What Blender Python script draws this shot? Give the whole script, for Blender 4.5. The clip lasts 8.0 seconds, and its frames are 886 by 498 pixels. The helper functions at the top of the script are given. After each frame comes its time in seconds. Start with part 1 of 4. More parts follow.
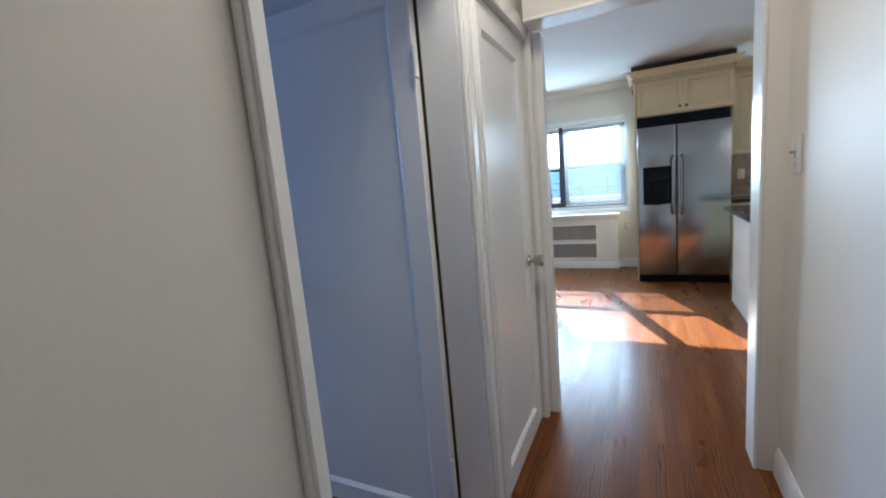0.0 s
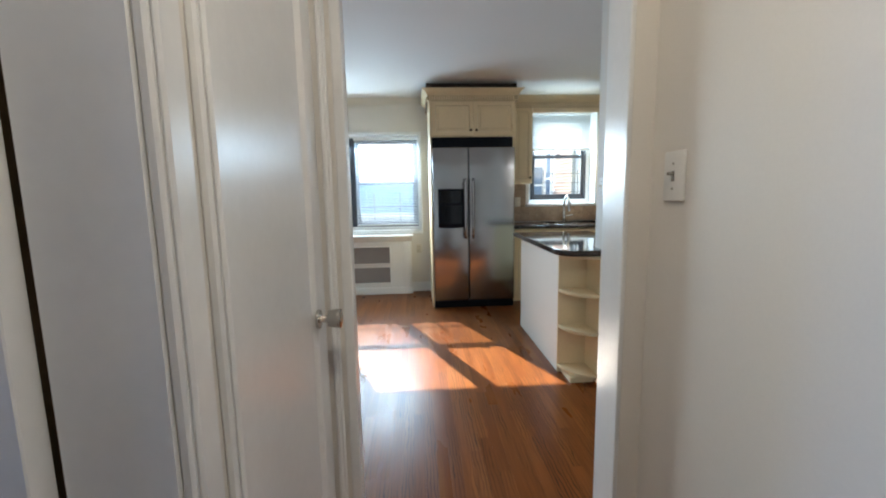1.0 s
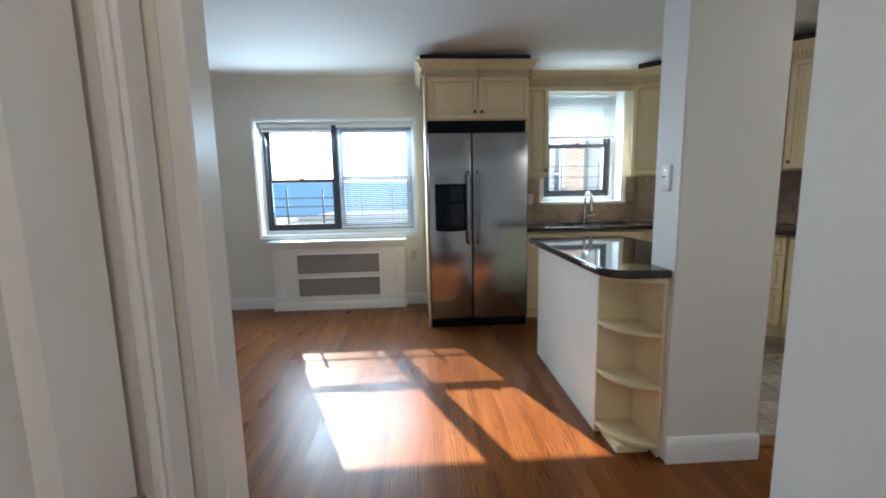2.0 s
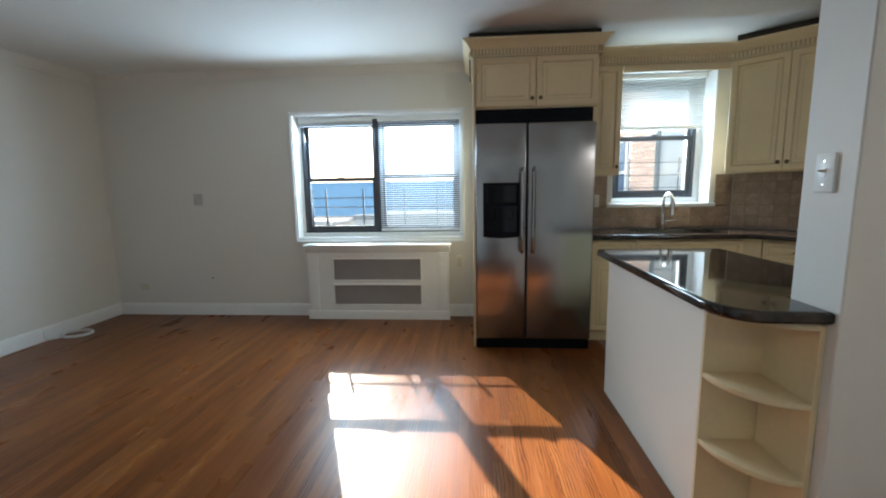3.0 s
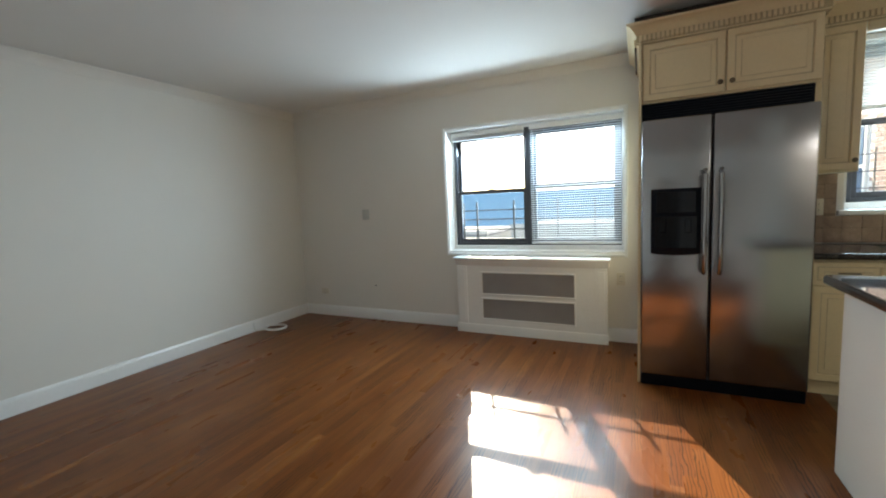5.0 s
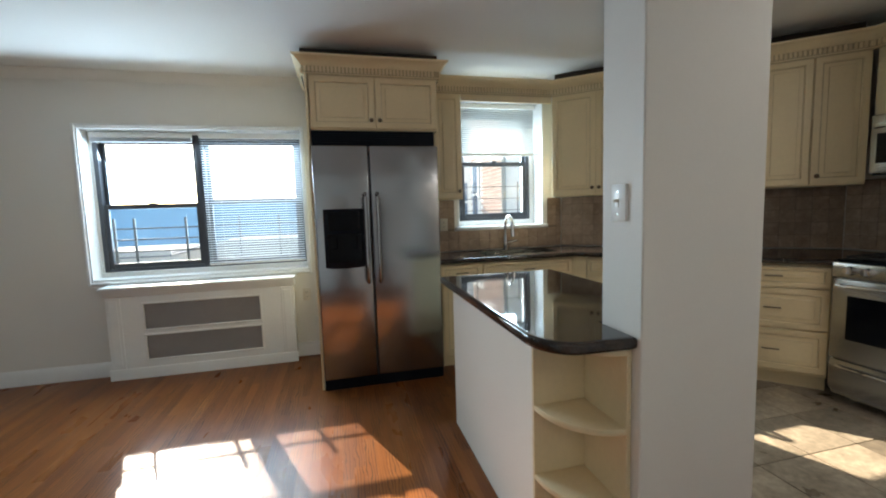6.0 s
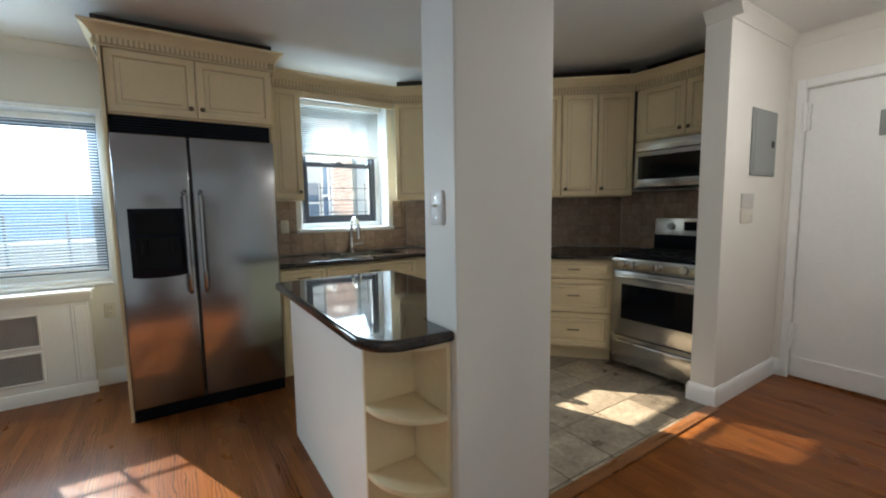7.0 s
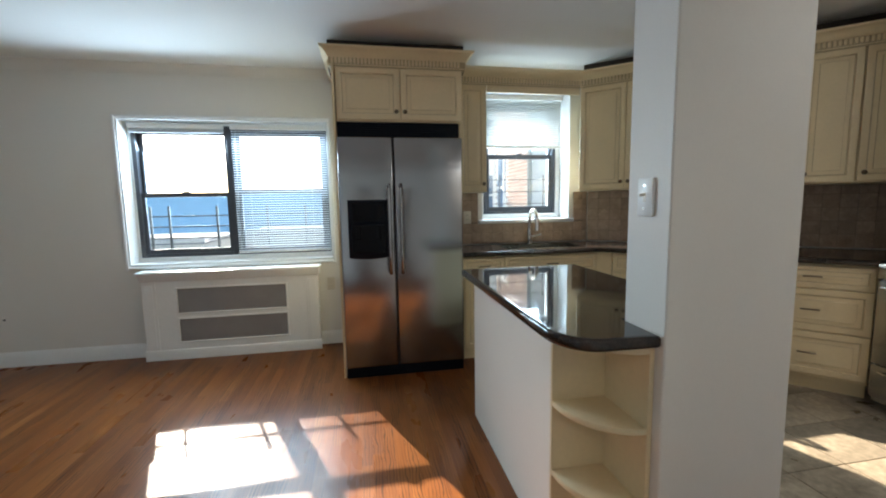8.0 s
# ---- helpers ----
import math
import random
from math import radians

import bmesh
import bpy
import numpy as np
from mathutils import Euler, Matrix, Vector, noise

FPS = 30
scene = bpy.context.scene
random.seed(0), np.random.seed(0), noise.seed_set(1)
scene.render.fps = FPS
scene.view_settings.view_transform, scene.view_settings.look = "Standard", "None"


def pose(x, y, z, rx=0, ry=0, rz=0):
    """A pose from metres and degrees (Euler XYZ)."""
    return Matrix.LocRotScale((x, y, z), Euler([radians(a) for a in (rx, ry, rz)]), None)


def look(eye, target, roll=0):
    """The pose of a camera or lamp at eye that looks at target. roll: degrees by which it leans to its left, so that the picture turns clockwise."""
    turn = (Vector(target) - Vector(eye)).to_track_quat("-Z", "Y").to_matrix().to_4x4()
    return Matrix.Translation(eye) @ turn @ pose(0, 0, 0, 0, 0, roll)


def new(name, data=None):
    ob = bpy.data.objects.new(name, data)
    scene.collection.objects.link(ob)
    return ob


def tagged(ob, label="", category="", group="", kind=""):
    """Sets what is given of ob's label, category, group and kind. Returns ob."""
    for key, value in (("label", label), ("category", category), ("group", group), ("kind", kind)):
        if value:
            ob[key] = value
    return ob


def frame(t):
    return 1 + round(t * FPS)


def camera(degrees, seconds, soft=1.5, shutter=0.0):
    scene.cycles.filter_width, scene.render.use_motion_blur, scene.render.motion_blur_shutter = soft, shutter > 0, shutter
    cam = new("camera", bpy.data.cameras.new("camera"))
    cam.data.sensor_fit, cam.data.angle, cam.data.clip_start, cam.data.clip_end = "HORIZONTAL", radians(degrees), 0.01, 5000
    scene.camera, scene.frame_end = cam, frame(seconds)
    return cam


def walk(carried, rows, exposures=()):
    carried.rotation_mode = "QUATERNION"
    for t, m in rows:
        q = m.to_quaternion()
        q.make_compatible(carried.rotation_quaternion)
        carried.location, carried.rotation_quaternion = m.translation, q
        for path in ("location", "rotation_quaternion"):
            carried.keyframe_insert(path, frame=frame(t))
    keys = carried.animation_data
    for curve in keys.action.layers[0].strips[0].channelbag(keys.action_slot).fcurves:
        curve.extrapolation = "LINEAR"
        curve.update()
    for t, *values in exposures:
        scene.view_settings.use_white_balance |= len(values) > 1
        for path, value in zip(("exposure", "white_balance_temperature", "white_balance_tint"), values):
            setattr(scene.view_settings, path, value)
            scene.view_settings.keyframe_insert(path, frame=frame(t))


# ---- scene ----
cam = camera(94.0, 8.0, soft=2.0)

PATH = [
    (0, (0.036, -5.436, 1.323), (-0.833, -3.658, 1.031), -5.1),
    (0.3, (-0.059, -5.236, 1.319), (-0.587, -3.343, 0.951), -4.2),
    (0.5, (-0.115, -5.064, 1.292), (-0.405, -3.113, 0.961), -2.4),
    (0.6, (-0.13, -4.975, 1.289), (-0.316, -3.005, 0.998), -1.9),
    (1, (-0.171, -4.648, 1.295), (-0.053, -2.67, 1.03), -1.0),
    (1.5, (-0.118, -4.205, 1.28), (0.001, -2.227, 1.011), -1.1),
    (2.8, (-0.054, -3.423, 1.294), (-0.088, -1.445, 1.006), -1.2),
    (3, (-0.026, -3.34, 1.285), (-0.169, -1.364, 1.009), -0.9),
    (3.5, (0.028, -3.182, 1.29), (-0.553, -1.284, 1.046), -0.9),
    (4, (-0.035, -3.144, 1.313), (-1.016, -1.418, 1.07), -1.9),
    (4.2, (-0.06, -3.144, 1.302), (-1.151, -1.484, 1.072), -2.2),
    (5.3, (0.039, -3.143, 1.302), (-0.512, -1.23, 1.108), -2.5),
    (5.5, (0.07, -3.137, 1.304), (-0.178, -1.161, 1.115), -2.3),
    (6, (0.18, -3.138, 1.319), (0.652, -1.204, 1.128), -1.8),
    (6.5, (0.242, -3.174, 1.319), (1.202, -1.431, 1.125), -1.2),
    (7, (0.266, -3.194, 1.322), (1.362, -1.532, 1.123), -0.9),
    (7.5, (0.239, -3.166, 1.317), (1.125, -1.385, 1.108), -0.8),
    (8, (0.194, -3.138, 1.316), (0.55, -1.183, 1.093), -1.0),
]
walk(cam, [(t, look(eye, target, roll)) for t, eye, target, roll in PATH], [(0.0, 2.5, 5750, 8), (0.5, 2.46, 5850, 8), (1.0, 2.38, 6250, 8), (1.5, 2.25, 6000, 8), (2.8, 2.04, 6350, 8), (3.5, 1.93, 6350, 8), (4.0, 2.0, 6950, 8), (5.5, 2.05, 6750, 8), (6.5, 2.08, 6400, 8), (7.0, 2.1, 6350, 8), (8.0, 2.09, 6400, 8)])

# ---- daylight ----
SUN_WAY = Vector((0.650, -1.572, -1.0)).normalized()
world = bpy.data.worlds.new("sky")
scene.world = world
world.use_nodes = True
wn = world.node_tree
sky = wn.nodes.new("ShaderNodeTexSky")
sky.sky_type = "NISHITA"
sky.sun_disc = False
sky.sun_elevation = math.asin(-SUN_WAY.z)
sky.sun_rotation = math.atan2(-SUN_WAY.x, -SUN_WAY.y)
wn.nodes["Background"].inputs["Strength"].default_value = 0.15
wn.links.new(sky.outputs["Color"], wn.nodes["Background"].inputs["Color"])
sun = new("sun", bpy.data.lights.new("sun", "SUN"))
sun.data.energy = 5.0
sun.data.angle = radians(0.5)
sun.data.color = (1.0, 0.90, 0.75)
sun.matrix_world = look((0, 0, 12), Vector((0, 0, 12)) + SUN_WAY)


def opening_light(name, at, towards, wide, high, watts, colour):
    """Sky light in a window's opening."""
    lamp = new(name, bpy.data.lights.new(name, "AREA"))
    lamp.data.shape = "RECTANGLE"
    lamp.data.size, lamp.data.size_y, lamp.data.energy, lamp.data.color = wide, high, watts, colour
    lamp.matrix_world = look(at, Vector(at) + Vector(towards))


opening_light("sky_light", (-0.985, 1.185, 1.50), (0, -1, -0.50), 1.62, 1.0, 42, (0.58, 0.80, 1.0))
opening_light("sky_light", (1.70, 1.12, 1.92), (0, -1, -0.70), 0.76, 0.40, 15, (0.56, 0.79, 1.0))
opening_light("sky_light", (-4.0, -4.85, 1.45), (1, 0, 0), 0.56, 1.1, 4.6, (0.17, 0.41, 1.0))

# ---- materials ----
def sock(tree, kind, **values):
    node = tree.nodes.new(kind)
    for key, value in values.items():
        node.inputs[key].default_value = value
    return node


def surface(name, colour, rough=0.5, metal=0.0, vary=0.06, scale=3.0, grain=60.0, bump=0.02, stretch=(1, 1, 1), per_piece="", piece_vary=0.0, coat=0.0, spec=0.5, second=None):
    """Paint, metal or stone: a base colour with variation at two scales, and fine relief."""
    m = bpy.data.materials.new(name)
    m.use_nodes = True
    t = m.node_tree
    b = t.nodes["Principled BSDF"]
    b.inputs["Roughness"].default_value = rough
    b.inputs["Metallic"].default_value = metal
    b.inputs["Specular IOR Level"].default_value = spec
    b.inputs["Coat Weight"].default_value = coat
    b.inputs["Coat Roughness"].default_value = 0.08
    geo = t.nodes.new("ShaderNodeNewGeometry")
    mp = t.nodes.new("ShaderNodeMapping")
    mp.inputs["Scale"].default_value = stretch
    t.links.new(geo.outputs["Position"], mp.inputs["Vector"])
    if per_piece:
        rnd = geo.outputs["Random Per Island"] if per_piece == "island" else t.nodes.new("ShaderNodeObjectInfo").outputs["Random"]
        off = t.nodes.new("ShaderNodeVectorMath")
        off.operation = "SCALE"
        off.inputs[0].default_value = (13.0, 7.0, 5.0)
        t.links.new(rnd, off.inputs["Scale"])
        t.links.new(off.outputs[0], mp.inputs["Location"])
    big = sock(t, "ShaderNodeTexNoise", Scale=scale, Detail=4.0, Roughness=0.6)
    fine = sock(t, "ShaderNodeTexNoise", Scale=grain, Detail=3.0, Roughness=0.6)
    t.links.new(mp.outputs[0], big.inputs["Vector"])
    t.links.new(mp.outputs[0], fine.inputs["Vector"])
    mix = t.nodes.new("ShaderNodeMix")
    mix.data_type = "RGBA"
    hi = second if second else tuple(min(1.0, c * (1 + vary)) for c in colour)
    lo = colour if second else tuple(c * (1 - vary) for c in colour)
    mix.inputs["A"].default_value = (*lo, 1)
    mix.inputs["B"].default_value = (*hi, 1)
    ramp = sock(t, "ShaderNodeMapRange", **{"From Min": 0.3, "From Max": 0.7})
    t.links.new(big.outputs["Fac"], ramp.inputs["Value"])
    t.links.new(ramp.outputs[0], mix.inputs["Factor"])
    colour_out = mix.outputs["Result"]
    hsv = t.nodes.new("ShaderNodeHueSaturation")
    t.links.new(colour_out, hsv.inputs["Color"])
    shade = sock(t, "ShaderNodeMapRange", **{"From Min": 0.25, "From Max": 0.75, "To Min": 1 - vary, "To Max": 1 + vary})
    t.links.new(fine.outputs["Fac"], shade.inputs["Value"])
    if per_piece:
        pr = sock(t, "ShaderNodeMapRange", **{"To Min": 1 - piece_vary, "To Max": 1 + piece_vary})
        t.links.new(rnd, pr.inputs["Value"])
        mul = t.nodes.new("ShaderNodeMath")
        mul.operation = "MULTIPLY"
        t.links.new(pr.outputs[0], mul.inputs[0])
        t.links.new(shade.outputs[0], mul.inputs[1])
        t.links.new(mul.outputs[0], hsv.inputs["Value"])
    else:
        t.links.new(shade.outputs[0], hsv.inputs["Value"])
    t.links.new(hsv.outputs[0], b.inputs["Base Color"])
    rr = sock(t, "ShaderNodeMapRange", **{"From Min": 0.3, "From Max": 0.7, "To Min": rough * (1 - vary), "To Max": min(1.0, rough * (1 + vary))})
    t.links.new(big.outputs["Fac"], rr.inputs["Value"])
    t.links.new(rr.outputs[0], b.inputs["Roughness"])
    if bump:
        bp = sock(t, "ShaderNodeBump", Strength=bump * 10, Distance=0.002)
        t.links.new(fine.outputs["Fac"], bp.inputs["Height"])
        t.links.new(bp.outputs[0], b.inputs["Normal"])
    return m


def oak(name, per_piece):
    """Oiled oak strip: every strip has its own tone, with long fine grain and here and there a wavy figure."""
    m = bpy.data.materials.new(name)
    m.use_nodes = True
    t = m.node_tree
    b = t.nodes["Principled BSDF"]
    geo = t.nodes.new("ShaderNodeNewGeometry")
    rnd = geo.outputs["Random Per Island"] if per_piece == "island" else t.nodes.new("ShaderNodeObjectInfo").outputs["Random"]
    off = t.nodes.new("ShaderNodeVectorMath")
    off.operation = "SCALE"
    off.inputs[0].default_value = (13.0, 47.0, 5.0)
    t.links.new(rnd, off.inputs["Scale"])

    def spread(stretch):
        mp = t.nodes.new("ShaderNodeMapping")
        mp.inputs["Scale"].default_value = stretch
        t.links.new(geo.outputs["Position"], mp.inputs["Vector"])
        t.links.new(off.outputs[0], mp.inputs["Location"])
        return mp.outputs[0]

    def noise(stretch, detail):
        n = sock(t, "ShaderNodeTexNoise", Scale=1.0, Detail=detail, Roughness=0.6)
        t.links.new(spread(stretch), n.inputs["Vector"])
        return n.outputs["Fac"]

    def ranged(value, a, b, lo, hi):
        r = sock(t, "ShaderNodeMapRange", **{"From Min": a, "From Max": b, "To Min": lo, "To Max": hi})
        t.links.new(value, r.inputs["Value"])
        return r.outputs[0]

    def maths(kind, a, c):
        n = t.nodes.new("ShaderNodeMath")
        n.operation = kind
        for i, v in enumerate((a, c)):
            if isinstance(v, float):
                n.inputs[i].default_value = v
            else:
                t.links.new(v, n.inputs[i])
        return n.outputs[0]

    tone = maths("ADD", maths("MULTIPLY", rnd, 0.24), ranged(noise((6.0, 0.8, 1.0), 4.0), 0.26, 0.74, 0.06, 0.64))
    ramp = t.nodes.new("ShaderNodeValToRGB")
    stops = ((0.0, (0.112, 0.0300, 0.0080)), (0.35, (0.168, 0.0510, 0.0125)), (0.65, (0.228, 0.0780, 0.0195)), (1.0, (0.305, 0.1230, 0.0350)))
    while len(ramp.color_ramp.elements) < len(stops):
        ramp.color_ramp.elements.new(0.5)
    for e, (at, c) in zip(ramp.color_ramp.elements, stops):
        e.position, e.color = at, (*c, 1)
    t.links.new(tone, ramp.inputs[0])
    grain = noise((110.0, 3.2, 1.0), 3.0)
    wave = sock(t, "ShaderNodeTexWave", Scale=9.0, Distortion=7.0, Detail=2.0)
    wave.inputs["Detail Scale"].default_value = 1.4
    t.links.new(spread((2.2, 0.42, 1.0)), wave.inputs["Vector"])
    figure = maths("MULTIPLY", ranged(wave.outputs["Fac"], 0.0, 0.30, 1.0, 0.0), ranged(noise((3.0, 0.8, 1.0), 2.0), 0.45, 0.57, 0.0, 0.72))
    value = maths("MULTIPLY", ranged(grain, 0.25, 0.75, 0.80, 1.16), maths("SUBTRACT", 1.0, figure))
    hsv = t.nodes.new("ShaderNodeHueSaturation")
    t.links.new(ramp.outputs[0], hsv.inputs["Color"])
    t.links.new(value, hsv.inputs["Value"])
    t.links.new(hsv.outputs[0], b.inputs["Base Color"])
    t.links.new(ranged(noise((2.0, 0.7, 1.0), 4.0), 0.3, 0.7, 0.25, 0.36), b.inputs["Roughness"])
    b.inputs["Specular IOR Level"].default_value = 0.18
    bp = sock(t, "ShaderNodeBump", Strength=0.10, Distance=0.002)
    t.links.new(grain, bp.inputs["Height"])
    t.links.new(bp.outputs[0], b.inputs["Normal"])
    return m


def glass(name, tint=(0.96, 0.98, 0.98)):
    m = bpy.data.materials.new(name)
    m.use_nodes = True
    t = m.node_tree
    out = t.nodes["Material Output"]
    tr = t.nodes.new("ShaderNodeBsdfTransparent")
    tr.inputs[0].default_value = (*tint, 1)
    gl = t.nodes.new("ShaderNodeBsdfGlossy")
    gl.inputs["Roughness"].default_value = 0.0
    fr = sock(t, "ShaderNodeFresnel", IOR=1.45)
    mx = t.nodes.new("ShaderNodeMixShader")
    t.links.new(fr.outputs[0], mx.inputs[0])
    t.links.new(tr.outputs[0], mx.inputs[1])
    t.links.new(gl.outputs[0], mx.inputs[2])
    t.links.new(mx.outputs[0], out.inputs["Surface"])
    return m


def cloth(name, colour, clear, glow):
    """A sheer weave: part of the light passes straight through, part is scattered through."""
    m = bpy.data.materials.new(name)
    m.use_nodes = True
    t = m.node_tree
    out = t.nodes["Material Output"]
    tr = t.nodes.new("ShaderNodeBsdfTransparent")
    df = t.nodes.new("ShaderNodeBsdfDiffuse")
    df.inputs[0].default_value = (*colour, 1)
    tl = t.nodes.new("ShaderNodeBsdfTranslucent")
    tl.inputs[0].default_value = (*colour, 1)
    a = t.nodes.new("ShaderNodeMixShader")
    a.inputs[0].default_value = glow
    t.links.new(df.outputs[0], a.inputs[1])
    t.links.new(tl.outputs[0], a.inputs[2])
    c = t.nodes.new("ShaderNodeMixShader")
    c.inputs[0].default_value = clear
    t.links.new(a.outputs[0], c.inputs[1])
    t.links.new(tr.outputs[0], c.inputs[2])
    t.links.new(c.outputs[0], out.inputs["Surface"])
    return m


WALL = surface("wall_paint", (0.74, 0.70, 0.64), 0.55, vary=0.015, scale=0.8, grain=140, bump=0.008)
WHITE = surface("white_gloss_paint", (0.80, 0.79, 0.77), 0.28, vary=0.02, scale=2.5, grain=35, bump=0.008)
CEILING = surface("ceiling_paint", (0.76, 0.74, 0.71), 0.8, spec=0.12, vary=0.015, scale=0.7, grain=120, bump=0.008)
CREAM = surface("cream_cabinet_paint", (0.76, 0.62, 0.385), 0.35, vary=0.03, scale=4, grain=50, bump=0.006)
CREAM_PALE = surface("pale_cream_laminate", (0.80, 0.75, 0.66), 0.42, vary=0.015, scale=2, grain=90, bump=0.004)
GLAZE = surface("brown_glaze", (0.50, 0.39, 0.23), 0.5, vary=0.1, scale=20, grain=90)
BRONZE = surface("dark_bronze_metal", (0.16, 0.12, 0.08), 0.35, metal=0.9, vary=0.1, scale=30)
STEEL = surface("brushed_steel", (0.36, 0.355, 0.36), 0.2, metal=1.0, vary=0.015, scale=0.8, grain=320, bump=0.003, stretch=(1, 1, 0.03))
STEEL.node_tree.nodes["Principled BSDF"].inputs["Anisotropic"].default_value = 0.7
STEEL_H = surface("brushed_steel_crosswise", (0.56, 0.55, 0.53), 0.23, metal=1.0, vary=0.04, scale=1.5, grain=240, bump=0.004, stretch=(1, 0.02, 1))
SINK = surface("satin_sink_steel", (0.30, 0.30, 0.30), 0.3, metal=1.0, vary=0.05, bump=0.0)
CHROME = surface("polished_chrome", (0.80, 0.80, 0.80), 0.08, metal=1.0, vary=0.02, bump=0.0)
NICKEL = surface("satin_nickel", (0.52, 0.49, 0.44), 0.25, metal=1.0, vary=0.05, bump=0.0)
BRASS = surface("old_brass", (0.45, 0.32, 0.14), 0.25, metal=1.0, vary=0.08, scale=20, bump=0.0)
BLACK = surface("black_plastic", (0.006, 0.007, 0.011), 0.34, vary=0.1, bump=0.0, spec=0.12)
IRON = surface("black_cast_iron", (0.02, 0.02, 0.02), 0.55, vary=0.2, grain=200, bump=0.03)
DARKGLASS = surface("black_glass", (0.005, 0.006, 0.009), 0.08, vary=0.1, bump=0.0, spec=0.28)
SKYGLASS = surface("sky_reflecting_glass", (0.10, 0.15, 0.22), 0.05, vary=0.1, bump=0.0, spec=0.9)
GRANITE = surface("dark_brown_granite", (0.010, 0.0075, 0.006), 0.05, vary=0.4, scale=9, grain=130, bump=0.0, second=(0.045, 0.031, 0.024))
FRAME = surface("dark_bronze_aluminium", (0.05, 0.054, 0.064), 0.4, vary=0.1, scale=8, grain=90)
GRILLE = surface("grey_metal_mesh", (0.36, 0.34, 0.33), 0.5, metal=0.3, vary=0.06, scale=6, grain=300, bump=0.05)
PLATE = surface("ivory_plastic", (0.66, 0.60, 0.50), 0.35, vary=0.02, bump=0.0)
WHITE_PLASTIC = surface("white_plastic", (0.78, 0.77, 0.74), 0.35, vary=0.02, bump=0.0)
PANEL_PALE = surface("pale_grey_plastic", (0.52, 0.50, 0.46), 0.4, vary=0.03, scale=5, bump=0.0)
PANEL_GREY = surface("grey_enamel", (0.24, 0.25, 0.24), 0.45, vary=0.03, scale=5, bump=0.004)
SLAT = cloth("white_blind_slat", (0.66, 0.68, 0.70), 0.04, 0.16)
SCREEN = cloth("insect_screen", (0.05, 0.05, 0.05), 0.76, 0.1)
SHADE = cloth("sheer_pleated_shade", (0.54, 0.55, 0.53), 0.28, 0.09)
PANE = glass("window_glass")
OAK = oak("oiled_red_oak", "object")
OAK_FAR = oak("oiled_red_oak_rest", "island")
OAK_TRIM = surface("oak_strip", (0.20, 0.078, 0.026), 0.3, vary=0.25, scale=3, grain=40, stretch=(0.6, 8, 1))
BARE_WOOD = surface("bare_brown_wood", (0.10, 0.065, 0.03), 0.7, vary=0.2, scale=6, grain=60)
# dark brown of the blocks that fill the gap above the cabinets
DARK_BLOCK = surface("dark_brown_block", (0.035, 0.022, 0.015), 0.8, vary=0.2, scale=5, grain=60)
GAP = surface("dark_joint", (0.03, 0.014, 0.008), 0.8, vary=0.1)
SLATE = surface("slate_tile", (0.150, 0.118, 0.084), 0.36, vary=0.3, scale=5, grain=30, bump=0.05, per_piece="object", piece_vary=0.3, second=(0.33, 0.265, 0.19))
GROUT = surface("brown_grout", (0.095, 0.078, 0.06), 0.9, vary=0.1, grain=150)
STONE = surface("tumbled_travertine", (0.26, 0.172, 0.115), 0.42, vary=0.15, scale=14, grain=70, bump=0.03, per_piece="object", piece_vary=0.13, second=(0.42, 0.30, 0.21))
TILE_GROUT = surface("tan_grout", (0.20, 0.145, 0.10), 0.9, vary=0.1, grain=150)
BRICK = surface("outdoor_brick", (0.27, 0.19, 0.165), 0.85, vary=0.2, scale=1.5, grain=12, bump=0.03, per_piece="island", piece_vary=0.2)
ROOF_BLUE = surface("tar_roof", (0.16, 0.18, 0.22), 0.8, vary=0.2, scale=0.4, grain=3)
RENDER = surface("white_render", (0.68, 0.67, 0.64), 0.85, vary=0.08, scale=0.4, grain=4)
BLUE_METAL = surface("blue_metal_cladding", (0.30, 0.60, 0.88), 0.5, vary=0.08, scale=0.05, grain=0.6, bump=0.0)
TARMAC = surface("asphalt_ground", (0.06, 0.06, 0.06), 0.9, vary=0.2, scale=0.1, grain=2)


# ---- building helpers ----
def box(bm, x0, y0, z0, x1, y1, z1, bevel=0.0, seg=1, mi=0):
    m = Matrix.Translation(((x0 + x1) / 2, (y0 + y1) / 2, (z0 + z1) / 2)) @ Matrix.Diagonal((abs(x1 - x0), abs(y1 - y0), abs(z1 - z0), 1))
    g = bmesh.ops.create_cube(bm, size=1, matrix=m)
    if bevel:
        edges = list({e for v in g["verts"] for e in v.link_edges})
        g = bmesh.ops.bevel(bm, geom=edges, offset=bevel, segments=seg, affect="EDGES", profile=0.5)
    return bm


def cyl(bm, centre, radius, depth, axis="z", seg=20, radius2=None):
    turn = {"z": pose(0, 0, 0), "x": pose(0, 0, 0, 0, 90, 0), "y": pose(0, 0, 0, 90, 0, 0)}[axis]
    bmesh.ops.create_cone(bm, cap_ends=True, segments=seg, radius1=radius, radius2=radius if radius2 is None else radius2, depth=depth, matrix=Matrix.Translation(centre) @ turn)
    return bm


def ball(bm, centre, r, squash=(1, 1, 1), seg=16):
    bmesh.ops.create_uvsphere(bm, u_segments=seg, v_segments=seg // 2, radius=r, matrix=Matrix.Translation(centre) @ Matrix.Diagonal((*squash, 1)))
    return bm


